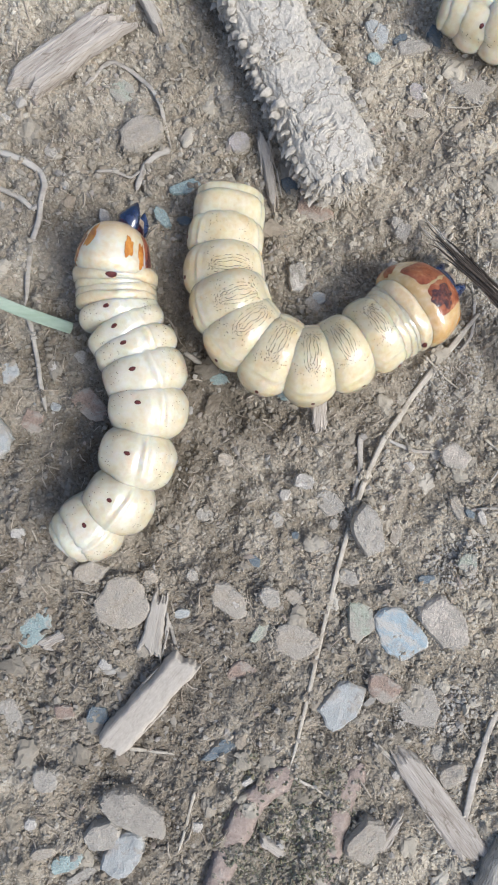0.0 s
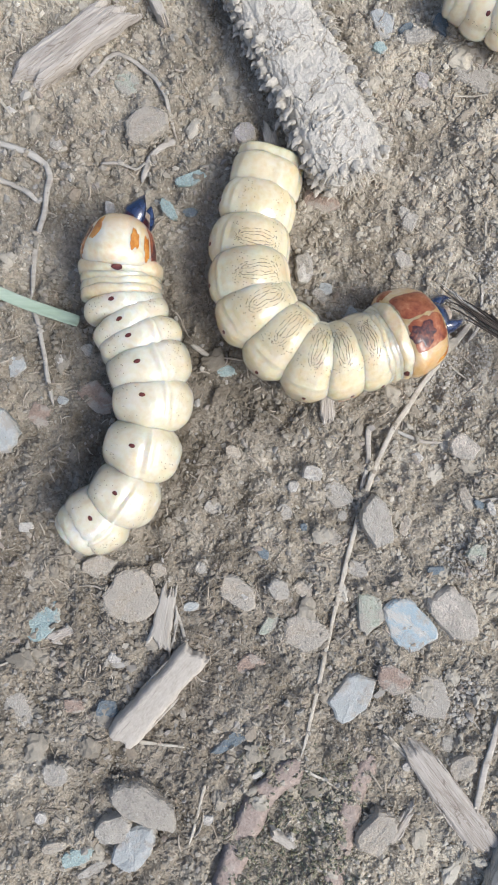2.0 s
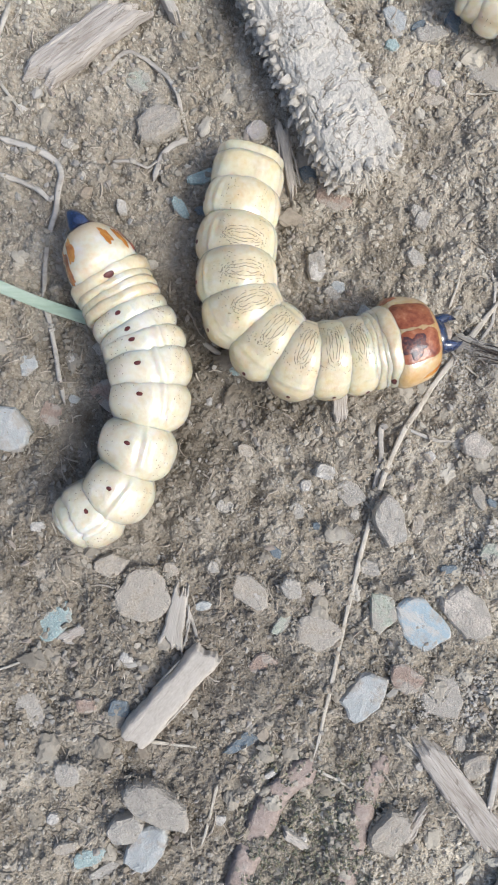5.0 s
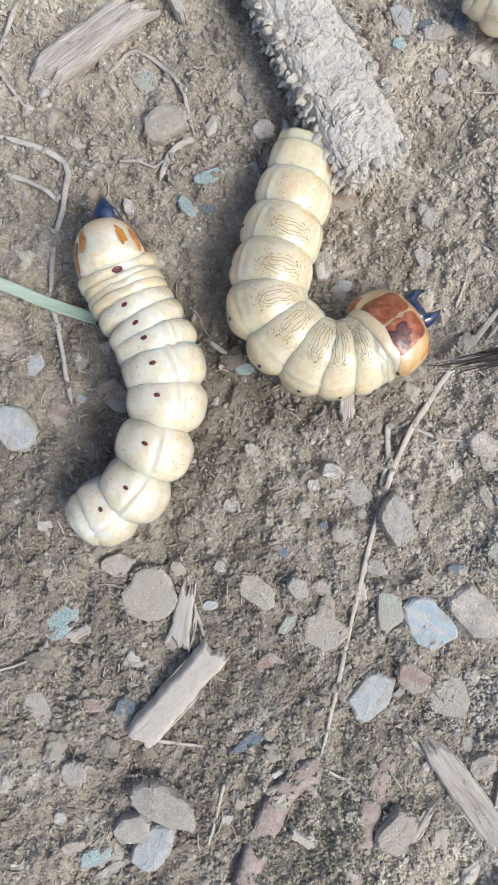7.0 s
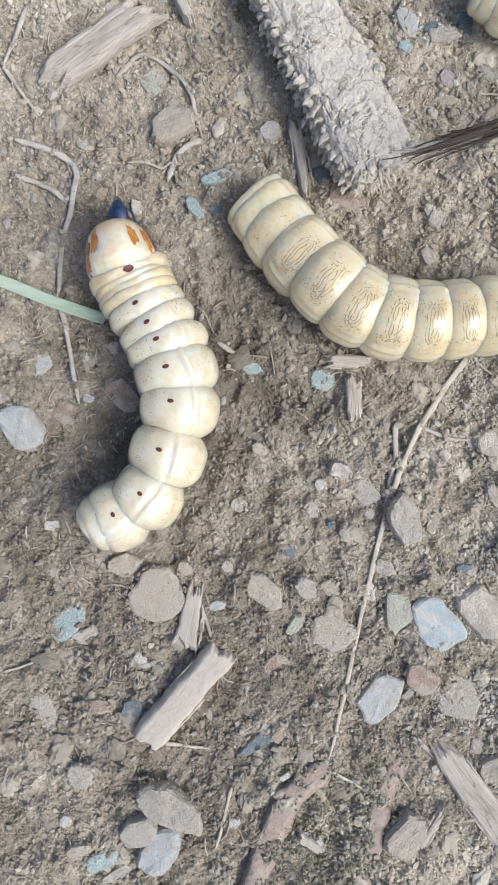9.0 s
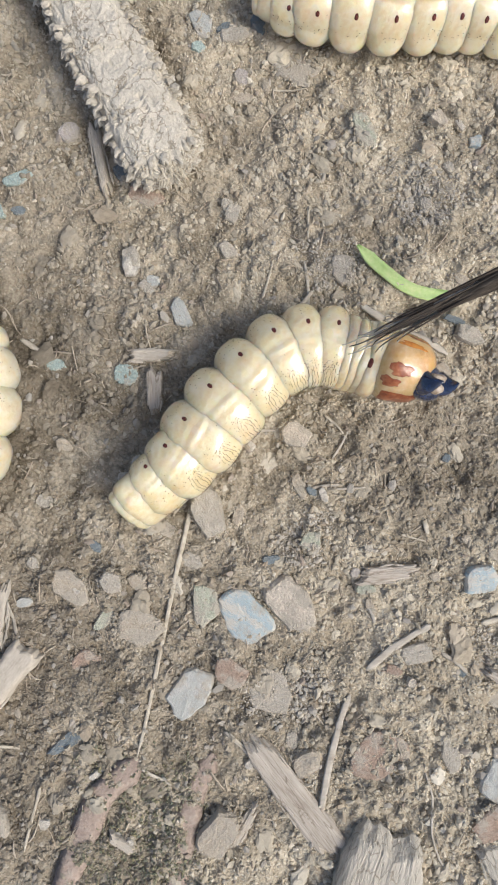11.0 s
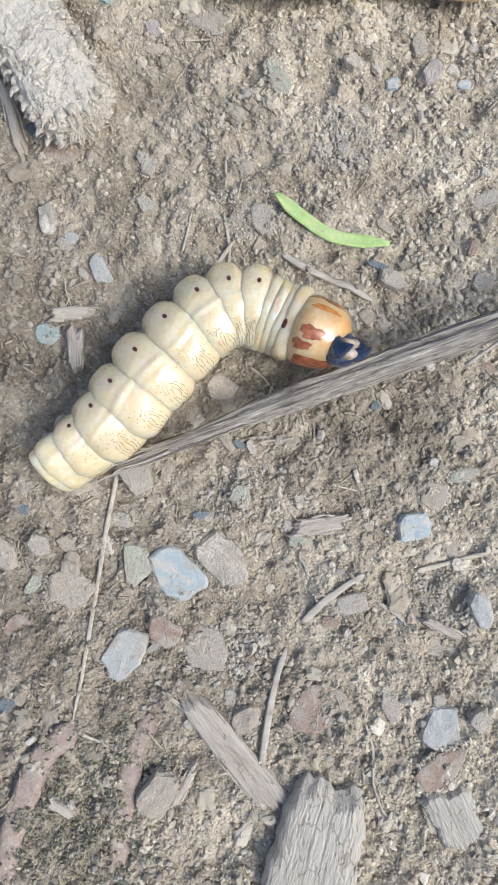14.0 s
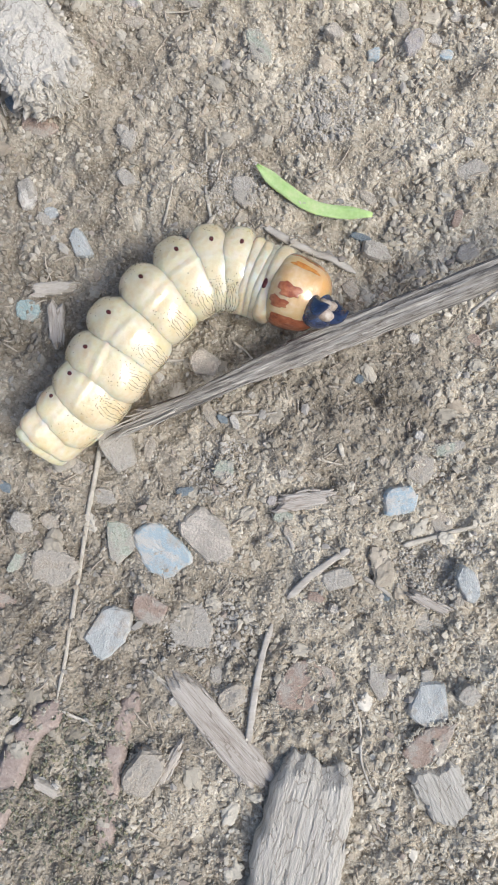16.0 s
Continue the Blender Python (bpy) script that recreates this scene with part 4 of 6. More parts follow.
stone(-47.6, 4.7, 5.2, 5.6, -28, 0.7, "red", 50)
stone(-5.1, -3.9, 3.4, 3.0, -13, 1.0, "tan", 51)
stone(-9.5, -15.9, 4.7, 3.0, -23, 1.0, "grey", 52)
stone(-4.2, -34.6, 9.9, 5.5, -33, 1.0, "tan", 53)
stone(-14.6, -37.8, 3.6, 2.2, 20, 0.9, "blue", 54)
stone(-33.3, -60.2, 5.1, 4.5, -14, 1.6, "deepblue", 55)
stone(-40.4, -59.2, 4.4, 3.0, -8, 1.0, "red", 56)
stone(-44.4, -73.9, 5.3, 5.0, -14, 0.7, "grey", 57)
stone(-25.1, -80.4, 16.0, 7.2, -32, 2.4, "dark", 58)
stone(-31.9, -86.1, 8.3, 6.2, 13, 2.4, "grey", 59)
stone(-27.5, -90.4, 12.2, 7.2, 57, 2.6, "blue", 60)
stone(-40.0, -93.0, 9.1, 4.0, 20, 1.6, "teal", 61)
stone(-45.1, -90.2, 5.5, 2.5, 13, 0.9, "tan", 62)
stone(-47.7, -83.9, 2.7, 2.5, -0, 0.9, "white", 63)
stone(-37.0, -96.8, 8.1, 3.0, 23, 1.0, "grey", 64)
stone(-11.5, -85.0, 3.2, 2.5, -12, 0.9, "white", 65)
stone(0.3, -75.0, 4.2, 1.7, 34, 0.9, "white", 66)
stone(-1.7, -51.5, 6.9, 5.7, -21, 0.7, "red", 67)
stone(-4.6, -67.1, 12.5, 3.0, 33, 0.9, "deepblue", 68)
stone(26.0, -88.0, 11.4, 7.7, 51, 2.2, "tan", 69)
stone(45.5, -74.4, 6.5, 5.0, 40, 2.4, "tan", 70)
stone(-52.8, -62.0, 11.6, 5.5, -75, 0.6, "grey", 71)
stone(-27.4, 75.9, 5.4, 5.0, -51, 0.8, "green", 72)
stone(-42.6, 62.8, 3.4, 2.7, -54, 0.9, "grey", 73)
stone(-52.4, 69.8, 2.5, 2.2, -45, 0.9, "white", 74)
stone(-31.4, -49.0, 3.5, 2.7, -45, 0.9, "white", 75)
stone(-36.6, 18.7, 3.4, 2.5, -45, 0.9, "grey", 76)
stone(-43.0, 16.6, 2.1, 2.0, -62, 0.9, "white", 77)
stone(-49.2, -30.3, 5.5, 3.7, -27, 0.8, "tan", 78)
stone(18.8, -18.1, 2.2, 2.2, -34, 0.9, "grey", 79)
stone(6.2, -17.1, 4.0, 3.2, -51, 0.8, "grey", 80)
stone(45.6, -3.3, 7.0, 5.7, -45, 1.0, "pink", 81)
stone(35.4, -5.4, 2.6, 2.2, -45, 0.9, "white", 82)
stone(33.3, -74.5, 2.6, 2.0, 45, 0.9, "white", 83)
stone(42.6, -70.1, 3.2, 3.7, -12, 0.8, "grey", 84)
stone(-12.3, -29.2, 3.5, 2.5, -45, 0.9, "grey", 85)
stone(-21.8, -29.8, 3.9, 3.7, -39, 1.0, "tan", 86)
stone(22.2, -30.1, 5.3, 3.7, -21, 1.0, "grey", 87)
stone(13.7, 50.7, 10.1, 5.0, -25, 0.7, "red", 88)
stone(9.2, 55.9, 4.4, 3.5, -33, 1.1, "deepblue", 89)
stone(-2.4, -35.1, 2.2, 2.2, -56, 0.9, "white", 90)
stone(87.1, -80.1, 11.1, 9.9, -98, 3.0, "blue", 91)
stone(84.4, -36.0, 7.6, 7.0, 9, 2.2, "skyblue", 92)
stone(96.7, -54.2, 8.1, 4.5, -74, 1.8, "blue", 93)
stone(57.5, -33.7, 2.4, 2.2, -4, 0.9, "violet", 94)
stone(59.7, -37.3, 4.3, 2.2, -1, 0.9, "green", 95)
stone(60.5, -41.3, 4.7, 1.7, -73, 0.9, "tan", 96)
stone(69.9, -51.3, 7.7, 4.7, 7, 1.2, "grey", 97)
stone(21.3, 23.7, 7.1, 4.0, -72, 1.6, "blue", 98)
stone(10.8, 35.3, 5.1, 4.2, 42, 2.2, "white", 99)
stone(83.6, 17.2, 8.2, 4.0, -25, 2.4, "grey", 100)
stone(81.1, 20.5, 4.8, 1.7, -22, 0.9, "deepblue", 101)
stone(101.4, 22.4, 4.2, 2.0, 60, 0.9, "red", 102)
stone(62.7, 62.7, 8.2, 4.5, -68, 0.6, "green", 103)
stone(79.0, 64.7, 4.5, 3.2, -34, 2.0, "pink", 104)
stone(84.1, 64.1, 3.3, 1.5, -59, 0.9, "white", 105)
stone(95.7, 61.1, 5.8, 4.0, 53, 2.0, "violet", 106)
stone(87.4, 59.9, 3.5, 3.0, 8, 1.6, "skyblue", 107)
stone(101.2, 62.3, 3.2, 2.7, -27, 0.9, "white", 108)
stone(103.3, 59.2, 3.3, 2.5, -20, 0.9, "skyblue", 109)
stone(90.9, 44.9, 2.5, 1.7, 13, 0.9, "pink", 110)
stone(75.4, 46.2, 3.4, 2.5, -32, 0.9, "grey", 111)
stone(57.3, 32.3, 7.3, 5.0, -64, 0.6, "grey", 112)
stone(33.5, 45.6, 3.7, 4.5, -34, 1.2, "grey", 113)
stone(32.0, 38.0, 4.0, 4.7, 21, 1.5, "grey", 114)
stone(90.0, -22.7, 2.4, 2.0, -35, 0.9, "white", 115)
stone(97.3, -25.6, 4.5, 2.5, 28, 0.9, "grey", 116)
stone(95.3, -26.2, 4.9, 3.5, 7, 0.6, "green", 117)
stone(89.4, -29.8, 6.4, 5.7, 44, 0.6, "tan", 118)
stone(60.9, -73.2, 12.9, 9.2, 34, 0.5, "red", 119)
stone(86.3, -87.4, 14.1, 7.0, 29, 0.6, "red", 120)
stone(80.0, -56.2, 2.2, 2.0, -36, 0.9, "deepblue", 121)
stone(89.1, -63.1, 18.6, 7.5, 3, 0.4, "grey", 122)
stone(95.2, -77.3, 4.9, 4.5, 39, 2.0, "grey", 123)
stone(76.9, -73.8, 7.9, 4.2, -81, 0.8, "grey", 124)
stone(103.3, -3.2, 3.2, 2.5, -53, 0.9, "red", 125)
stone(90.4, -1.9, 2.5, 2.2, -50, 0.9, "white", 126)
stone(78.3, -9.5, 1.9, 2.0, -23, 0.9, "deepblue", 127)
stone(103.6, 15.6, 5.2, 4.2, 9, 1.2, "grey", 128)
stone(105.6, 31.9, 6.2, 7.5, -56, 0.5, "grey", 129)
stone(105.3, 38.2, 2.6, 2.0, -24, 0.9, "white", 130)
stone(97.8, 38.0, 1.4, 1.7, -68, 0.9, "white", 131)
stone(106.2, 67.0, 3.1, 2.7, 3, 0.9, "white", 132)
stone(93.8, 68.1, 3.7, 5.0, 5, 1.5, "grey", 133)
stone(52.9, -36.1, 2.2, 2.2, -38, 0.9, "grey", 134)
stone(82.0, -27.5, 2.7, 2.0, -31, 0.9, "tan", 135)
stone(14.1, 30.2, 3.9, 2.2, -43, 0.9, "grey", 136)
stone(8.9, 11.1, 5.0, 5.0, -18, 0.7, "teal", 137)
stone(77.7, 9.6, 3.4, 3.0, -49, 1.0, "tan", 138)
stone(81.2, 54.2, 3.0, 2.2, -42, 0.9, "grey", 139)
stone(83.5, 29.3, 4.4, 2.5, -38, 0.9, "tan", 140)
stone(65.0, -54.9, 3.8, 2.5, -22, 0.9, "red", 141)
stone(68.7, -57.5, 2.1, 2.2, -38, 0.9, "pink", 142)
stone(94.9, -57.6, 2.1, 2.7, -38, 0.9, "tan", 143)
stone(87.1, -73.4, 3.0, 2.5, 7, 0.9, "grey", 144)
stone(55.1, -11.1, 1.7, 1.5, -49, 0.9, "grey", 145)
stone(60.4, -28.0, 2.5, 2.2, -18, 0.9, "grey", 146)
stone(93.5, -41.8, 6.4, 4.2, -61, 0.8, "tan", 147)
stone(74.6, -35.0, 2.5, 2.2, -49, 0.9, "tan", 148)
stone(-31.3, 48.9, 3.5, 2.0, -78, 1.8, "white", 149)
stone(6.9, -89.8, 1.8, 1.7, -45, 0.9, "white", 150)


def bank_stones(seed):
    """Soil crumbs and dust banked against the rims of the stones and caught on their tops, as one mesh."""
    rng = np.random.RandomState(seed)
    base = np.array([(1, 0, 0), (0, 1, 0), (-1, 0, 0), (0, -1, 0), (0, 0, 1), (0, 0, -1)], float)
    tri = np.array([(0, 1, 4), (1, 2, 4), (2, 3, 4), (3, 0, 4), (1, 0, 5), (2, 1, 5), (3, 2, 5), (0, 3, 5)])
    verts, faces, k = [], [], 0
    for x, y, length, width, turn, high in BEDDED:
        rim = int(9 * (length + width))
        for i in range(rim + int(0.06 * length * width)):
            a, on_top = rng.uniform(0, 6.28), i >= rim
            r = rng.uniform(0, 0.8) if on_top else rng.uniform(0.84, 1.16)
            px, py = math.cos(a) * length / 2 * r, math.sin(a) * width / 2 * r
            c, s = math.cos(radians(turn)), math.sin(radians(turn))
            gx, gy = x + px * c - py * s, y + px * s + py * c
            size = rng.uniform(0.1, 0.2) if on_top else rng.uniform(0.16, 0.5)
            up = high + 0.05 if on_top else max(0, 1.1 - r) * 2 * high * rng.uniform(0.3, 1.0) + 0.1
            v = base * rng.uniform(0.5, 1.3, (6, 1)) * size * np.array([rng.uniform(0.8, 1.6), 1, 0.7])
            b = rng.uniform(0, 6.28)
            v = np.stack([v[:, 0] * math.cos(b) - v[:, 1] * math.sin(b), v[:, 0] * math.sin(b) + v[:, 1] * math.cos(b), v[:, 2]], -1)
            verts.append((v + np.array([gx, gy, up])) * MM + np.array([0, 0, ground_z(x * MM, y * MM)]))
            faces.append(tri + k)
            k += 6
    me = mesh_of("soil_dust", np.concatenate(verts).tolist(), np.concatenate(faces).tolist(), CRUMB)
    tagged(new("soil_dust", me), "crumbs of dry soil banked against the stones", "soil", kind="stuff")


bank_stones(77)


# ---------- dry stems and straws ----------
def strand(name, label, category, points, width, mat, flat, seed, lift=0.5, taper=0.55):
    rng = random.Random(seed)
    path = smooth_path([(x * MM, y * MM, 0) for x, y in points], 6)
    for k, p in enumerate(path[:-1]):  # dry stems kink rather than bend
        (x0, y0), (x1, y1) = points[k // 6], points[k // 6 + 1]
        q = (k % 6) / 6
        path[k] = p.lerp(Vector(((x0 + (x1 - x0) * q) * MM, (y0 + (y1 - y0) * q) * MM, 0)), 0.6)
    n = len(path)
    flat *= 0.62
    radii = []
    bed = [ground_z(p.x, p.y) for p in path]
    for i, p in enumerate(path):
        near = bed[max(0, i - 3):i + 4]
        p.z = sum(near) / len(near) + (lift + width * 0.5 * flat) * MM + 0.12 * MM * math.sin(i * 0.9 + seed)
        s = i / (n - 1)
        edge = min(1, s * 9 + 0.45, (1 - s) * 9 + 0.3)
        radii.append(width * 0.5 * MM * edge * (1 - (1 - taper) * s) * (1 + 0.07 * math.sin(i * 0.5 + seed) + 0.04 * math.sin(i * 1.3 + 2 * seed)) * rng.uniform(0.93, 1.07))
    v, f = tube(path, radii, 12, flat=flat, jag=0.03, rng=rng)
    v = [p if k % 2 else path[k // 12] + (p - path[k // 12]) * 0.7 for k, p in enumerate(v)]  # lengthwise ribs
    return tagged(new(name, mesh_of(name, v, f, mat, True)), label, category)


def dry_stem(points, width):
    return strand("withered_grass", "thin grey-brown withered grass stalk lying on the soil", "dry grass", points, width, STEM, 0.36, int(points[0][0] * 10), taper=0.8)


def straw_stem(points, width):
    return strand("straw", "pale yellow dry straw lying on the soil", "straw", points, width, STRAW, 0.4, int(points[0][1] * 10))


dry_stem([(-57.0, 63.3), (-53.4, 62.3), (-47.9, 60.3), (-44.7, 58.1), (-43.7, 55.1), (-45.0, 50.3), (-46.7, 43.0), (-48.2, 34.5), (-49.0, 29.7)], 1.74)
dry_stem([(-49.0, 29.7), (-47.3, 24.8), (-46.2, 17.5), (-45.2, 11.4), (-44.5, 6.5)], 1.37)
dry_stem([(-57.0, 55.7), (-52.8, 54.5), (-49.2, 52.7), (-46.2, 50.0)], 1.49)
dry_stem([(-35.1, 76.8), (-32.9, 79.4), (-31.7, 81.8), (-29.1, 82.5), (-24.8, 80.2), (-21.1, 76.6), (-18.9, 72.6), (-18.2, 69.0), (-16.8, 64.2)], 1.24)
dry_stem([(-17.0, 63.9), (-19.9, 62.6), (-22.6, 60.0), (-24.6, 55.2)], 1.86)
dry_stem([(-33.4, 59.1), (-29.1, 59.0), (-25.8, 57.8), (-23.3, 59.3)], 0.87)
dry_stem([(29.8, 1.0), (33.0, -0.6), (36.7, -2.0), (41.2, -2.2)], 0.99)
dry_stem([(24.6, 1.6), (24.6, -4.5), (23.9, -9.4), (22.9, -13.1)], 1.49)
straw_stem([(50.3, 28.0), (44.8, 21.3), (38.1, 12.7), (33.4, 5.9), (29.5, 0.4), (25.6, -8.2), (22.8, -16.8), (20.4, -25.5), (17.9, -35.4), (15.6, -45.3), (13.0, -56.6), (10.9, -65.3), (9.2, -71.3)], 1.74)
straw_stem([(-26.6, -67.7), (-21.6, -68.4), (-16.3, -69.2)], 1.12)
straw_stem([(-11.8, -77.1), (-13.0, -81.5), (-14.3, -86.5), (-15.5, -90.5)], 0.99)
straw_stem([(10.2, -73.8), (13.1, -75.6), (16.4, -77.6)], 0.87)
straw_stem([(43.0, 73.2), (46.9, 73.2), (50.9, 73.3)], 0.62)
straw_stem([(84.5, -45.7), (90.3, -44.6), (96.3, -43.5), (104.2, -42.0)], 1.49)
straw_stem([(67.6, -25.6), (70.1, -26.5), (73.2, -27.5)], 0.75)
straw_stem([(72.7, -22.8), (73.0, -24.4), (73.3, -25.9)], 1.49)
dry_stem([(60.7, 24.5), (64.7, 21.3), (69.4, 18.7), (74.6, 16.4), (79.4, 13.1)], 1.99)
dry_stem([(46.4, 19.9), (49.0, 23.3), (49.5, 27.5), (49.1, 31.2), (48.8, 34.7)], 0.87)
dry_stem([(48.1, -84.5), (49.8, -76.9), (51.5, -69.9), (53.4, -64.2), (55.4, -59.6)], 1.99)
dry_stem([(70.8, -76.6), (72.1, -82.0), (71.5, -89.1), (73.0, -95.0), (75.5, -98.5)], 0.62)
dry_stem([(59.0, -54.5), (64.5, -49.8), (69.5, -46.8), (72.8, -45.0)], 2.0)
dry_stem([(75.4, -51.5), (78.8, -53.9), (81.2, -56.4)], 1.12)
dry_stem([(52.0, -15.3), (56.5, -15.4), (60.2, -15.2)], 0.62)
dry_stem([(48.7, -15.0), (51.2, -14.6), (54.5, -14.4)], 0.87)
straw_stem([(50.1, 46.9), (49.9, 43.2), (49.6, 39.0)], 0.75)
dry_stem([(28.0, -67.2), (30.5, -69.7), (33.3, -72.6)], 0.75)
dry_stem([(-14.0, 19.7), (-11.0, 17.6), (-7.9, 15.1)], 1.49)
dry_stem([(108.4, 75.3), (111.7, 71.9), (113.8, 68.1)], 0.99)
dry_stem([(-18.5, -36.6), (-17.2, -40.3), (-15.8, -44.6)], 0.99)
straw_stem([(-61.5, -51.8), (-57.2, -50.6), (-52.9, -48.9)], 0.75)
straw_stem([(-54.7, 92.9), (-57.3, 85.8), (-59.8, 78.7)], 1.49)
straw_stem([(-59.8, 79.9), (-56.3, 74.5), (-51.8, 68.5)], 1.24)
dry_stem([(59.5, -40.2), (60.6, -42.1), (61.1, -44.5)], 1.12)
straw_stem([(39.3, 26.6), (40.8, 30.8), (42.0, 35.0)], 0.75)
straw_stem([(38.1, 19.3), (42.9, 14.4), (47.6, 10.5)], 0.62)
straw_stem([(29.0, -67.4), (31.4, -70.0), (33.7, -71.9)], 0.62)
straw_stem([(52.0, 0.7), (54.3, -1.3), (56.7, -4.5)], 0.75)
dry_stem([(53.2, -9.0), (55.6, -5.6), (56.8, -3.0)], 0.62)


# ---------- wood ----------
def wood_piece(name, label, ax, ay, bx, by, width, thick, mat, seed, ragged=0.08, z0=0.0, narrow=0.8, rough=0.6, point=1.0):
    """A split length of wood: a grooved, ragged-ended bar with splintered layers."""
    rng = random.Random(seed)
    length = math.hypot(bx - ax, by - ay)
    nl, nw = 60, 48
    verts, faces = [], []
    groove = [rng.uniform(-1, 1) for _ in range(nw + 1)]
    deep = [rng.random() < 0.12 for _ in range(nw + 1)]
    wave = [rng.uniform(0, 6.28) for _ in range(8)]

    def end(q, p):
        return ragged * length * (0.8 * math.sin(2.6 * q + wave[p]) + 0.5 * math.sin(6 * q + wave[p + 1]) + 0.22 * math.sin(15 * q + wave[p + 2]))
    e0 = [end(2 * k / nw - 1, 0) for k in range(nw + 1)]
    e1 = [end(2 * k / nw - 1, 4) for k in range(nw + 1)]
    for side in (1, 0):
        for i in range(nl + 1):
            s = i / nl
            wd = width * (1 - (1 - narrow) * s) * (1 + 0.06 * math.sin(6 * s + seed) + 0.04 * math.sin(17 * s + seed * 2) + 0.025 * math.sin(41 * s + seed))
            wd *= min(1, point + s * 2.2)
            for k in range(nw + 1):
                q = 2 * k / nw - 1
                x = -length / 2 + e0[k] * (1 - s) + (length + e1[k] - 0) * s
                y = q * wd / 2
                crown = (1 - abs(q) ** 7) ** 0.5
                ends = min(1, s * 9 + 0.15, (1 - s) * 9 + 0.15) if rough > 0.2 else min(1, s * 20 + 0.6, (1 - s) * 20 + 0.6)
                w1 = noise.noise(Vector((s * length * 0.05, q * width * 0.55, seed * 3.7)))
                w2 = noise.noise(Vector((s * length * 0.16, q * width * 1.6, seed * 1.9)))
                g = rough * (0.07 * w1 + 0.05 * w2 - (0.10 if abs(w1) < 0.02 else 0)) + 0.02 * groove[k] * rough
                z = thick * (0.25 + 0.75 * crown * (1 + g)) * ends if side else -0.8
                verts.append(Vector((x, y, z)) * MM)
    row = nw + 1
    off = (nl + 1) * row
    for i in range(nl):
        for k in range(nw):
            a = i * row + k
            faces.append((a, a + row, a + row + 1, a + 1))
            faces.append((off + a, off + a + 1, off + a + row + 1, off + a + row))
    for i in range(nl):
        a, b = i * row, i * row + nw
        faces.append((a, off + a, off + a + row, a + row))
        faces.append((b, b + row, off + b + row, off + b))
    for k in range(nw):
        a, b = k, nl * row + k
        faces.append((a, a + 1, off + a + 1, off + a))
        faces.append((b, off + b, off + b + 1, b + 1))
    cx, cy = (ax + bx) / 2 * MM, (ay + by) / 2 * MM
    ob = thing(name, label, "wood", pose(cx, cy, ground_z(cx, cy) + z0 * MM, 0, 0, math.degrees(math.atan2(by - ay, bx - ax))))
    part("core", mesh_of("core", verts, faces, mat), ob)
    for i in range(3 if length > 8 else 1):
        side = rng.choice((-1, 1))
        x0, ln = rng.uniform(-0.45, 0.1) * length, rng.uniform(0.25, 0.5) * length
        y0 = side * width * rng.uniform(0.3, 0.52)
        zz = thick * rng.uniform(0.5, 0.95)
        pts = smooth_path([(x0, y0, zz), (x0 + ln * 0.5, y0 + rng.uniform(-0.2, 0.2), zz), (x0 + ln, y0 + rng.uniform(-0.4, 0.4), zz * 0.8)], 5)
        v, f = tube([p * MM for p in pts], [rng.uniform(0.14, 0.3) * MM * (1 if 0 < k < len(pts) - 1 else 0.4) for k in range(len(pts))], 6, flat=0.7)
        part("splinter", mesh_of("splinter", v, f, mat), ob)
    return ob


wood_piece("wood_chip", "weathered fibrous grey wood splinter on the soil", -49.0, 76.0, -28.0, 91.3, 7.4, 2.2, WOOD, 1, narrow=1.0, ragged=0.07, rough=0.8)
wood_piece("wood_chip", "short pale wood stub on the soil", -23.0, 97.0, -19.0, 88.7, 2.7, 2.0, CHIP, 2)
wood_piece("wood_chip", "pale smooth wood chip lying on the soil", -13.2, -47.1, -30.4, -66.5, 7.2, 4.5, CHIP, 3, ragged=0.02, narrow=0.95, rough=0.15)
wood_piece("wood_chip", "long weathered split wood piece", 33.3, -68.8, 52.4, -94.7, 6.6, 2.4, WOOD, 4, narrow=1.0, ragged=0.05, point=0.7, rough=0.35)
wood_piece("bark_slab", "large rough grey bark slab", 63.1, -88.2, 52.2, -120.8, 16.0, 3.2, BARK, 5, narrow=1.2, ragged=0.03, rough=0.9, point=0.8)
wood_piece("bark_strip", "narrow strip of bark", 65.4, -89.8, 66.9, -101.0, 4.2, 3.0, BARK, 6)
wood_piece("bark_strip", "flat flaky piece of bark", 86.2, -91.9, 90.5, -103.8, 10.6, 2.0, BARK, 7, narrow=0.9, ragged=0.08, rough=0.7)
wood_piece("wood_chip", "pale flat lens-shaped wood sliver beside the cob", 3.2, 67.4, 5.8, 51.2, 3.1, 3.2, CHIP, 8, narrow=0.7)
wood_piece("husk_flake", "withered folded husk flake", -21.8, -46.7, -19.1, -33.2, 6.0, 1.8, STEM, 9, narrow=0.45)
wood_piece("wood_chip", "thin pale wood sliver on soil", 28.7, -91.7, 33.9, -83.6, 1.7, 1.5, CHIP, 10)
wood_piece("wood_chip", "small pale wood flake", 9.5, 15.1, 19.4, 15.2, 3.2, 1.5, CHIP, 11, narrow=0.7)
wood_piece("wood_chip", "small grey wood flake", 15.3, 11.6, 15.4, 2.6, 3.5, 1.2, WOOD, 12)
wood_piece("wood_chip", "grey wood flake pressed in the soil", 58.6, -34.6, 70.6, -33.7, 3.7, 0.9, WOOD, 13)
wood_piece("wood_chip", "small dark wood flake on soil", 84.9, -55.5, 92.8, -60.5, 2.2, 1.6, WOOD, 14)
wood_piece("wood_chip", "small pale wood flake", -46.5, -45.4, -37.9, -41.2, 2.7, 1.2, WOOD, 15)
wood_piece("wood_chip", "small pale wood sliver on soil", 2.7, -88.0, 7.8, -91.6, 2.2, 1.4, CHIP, 16)
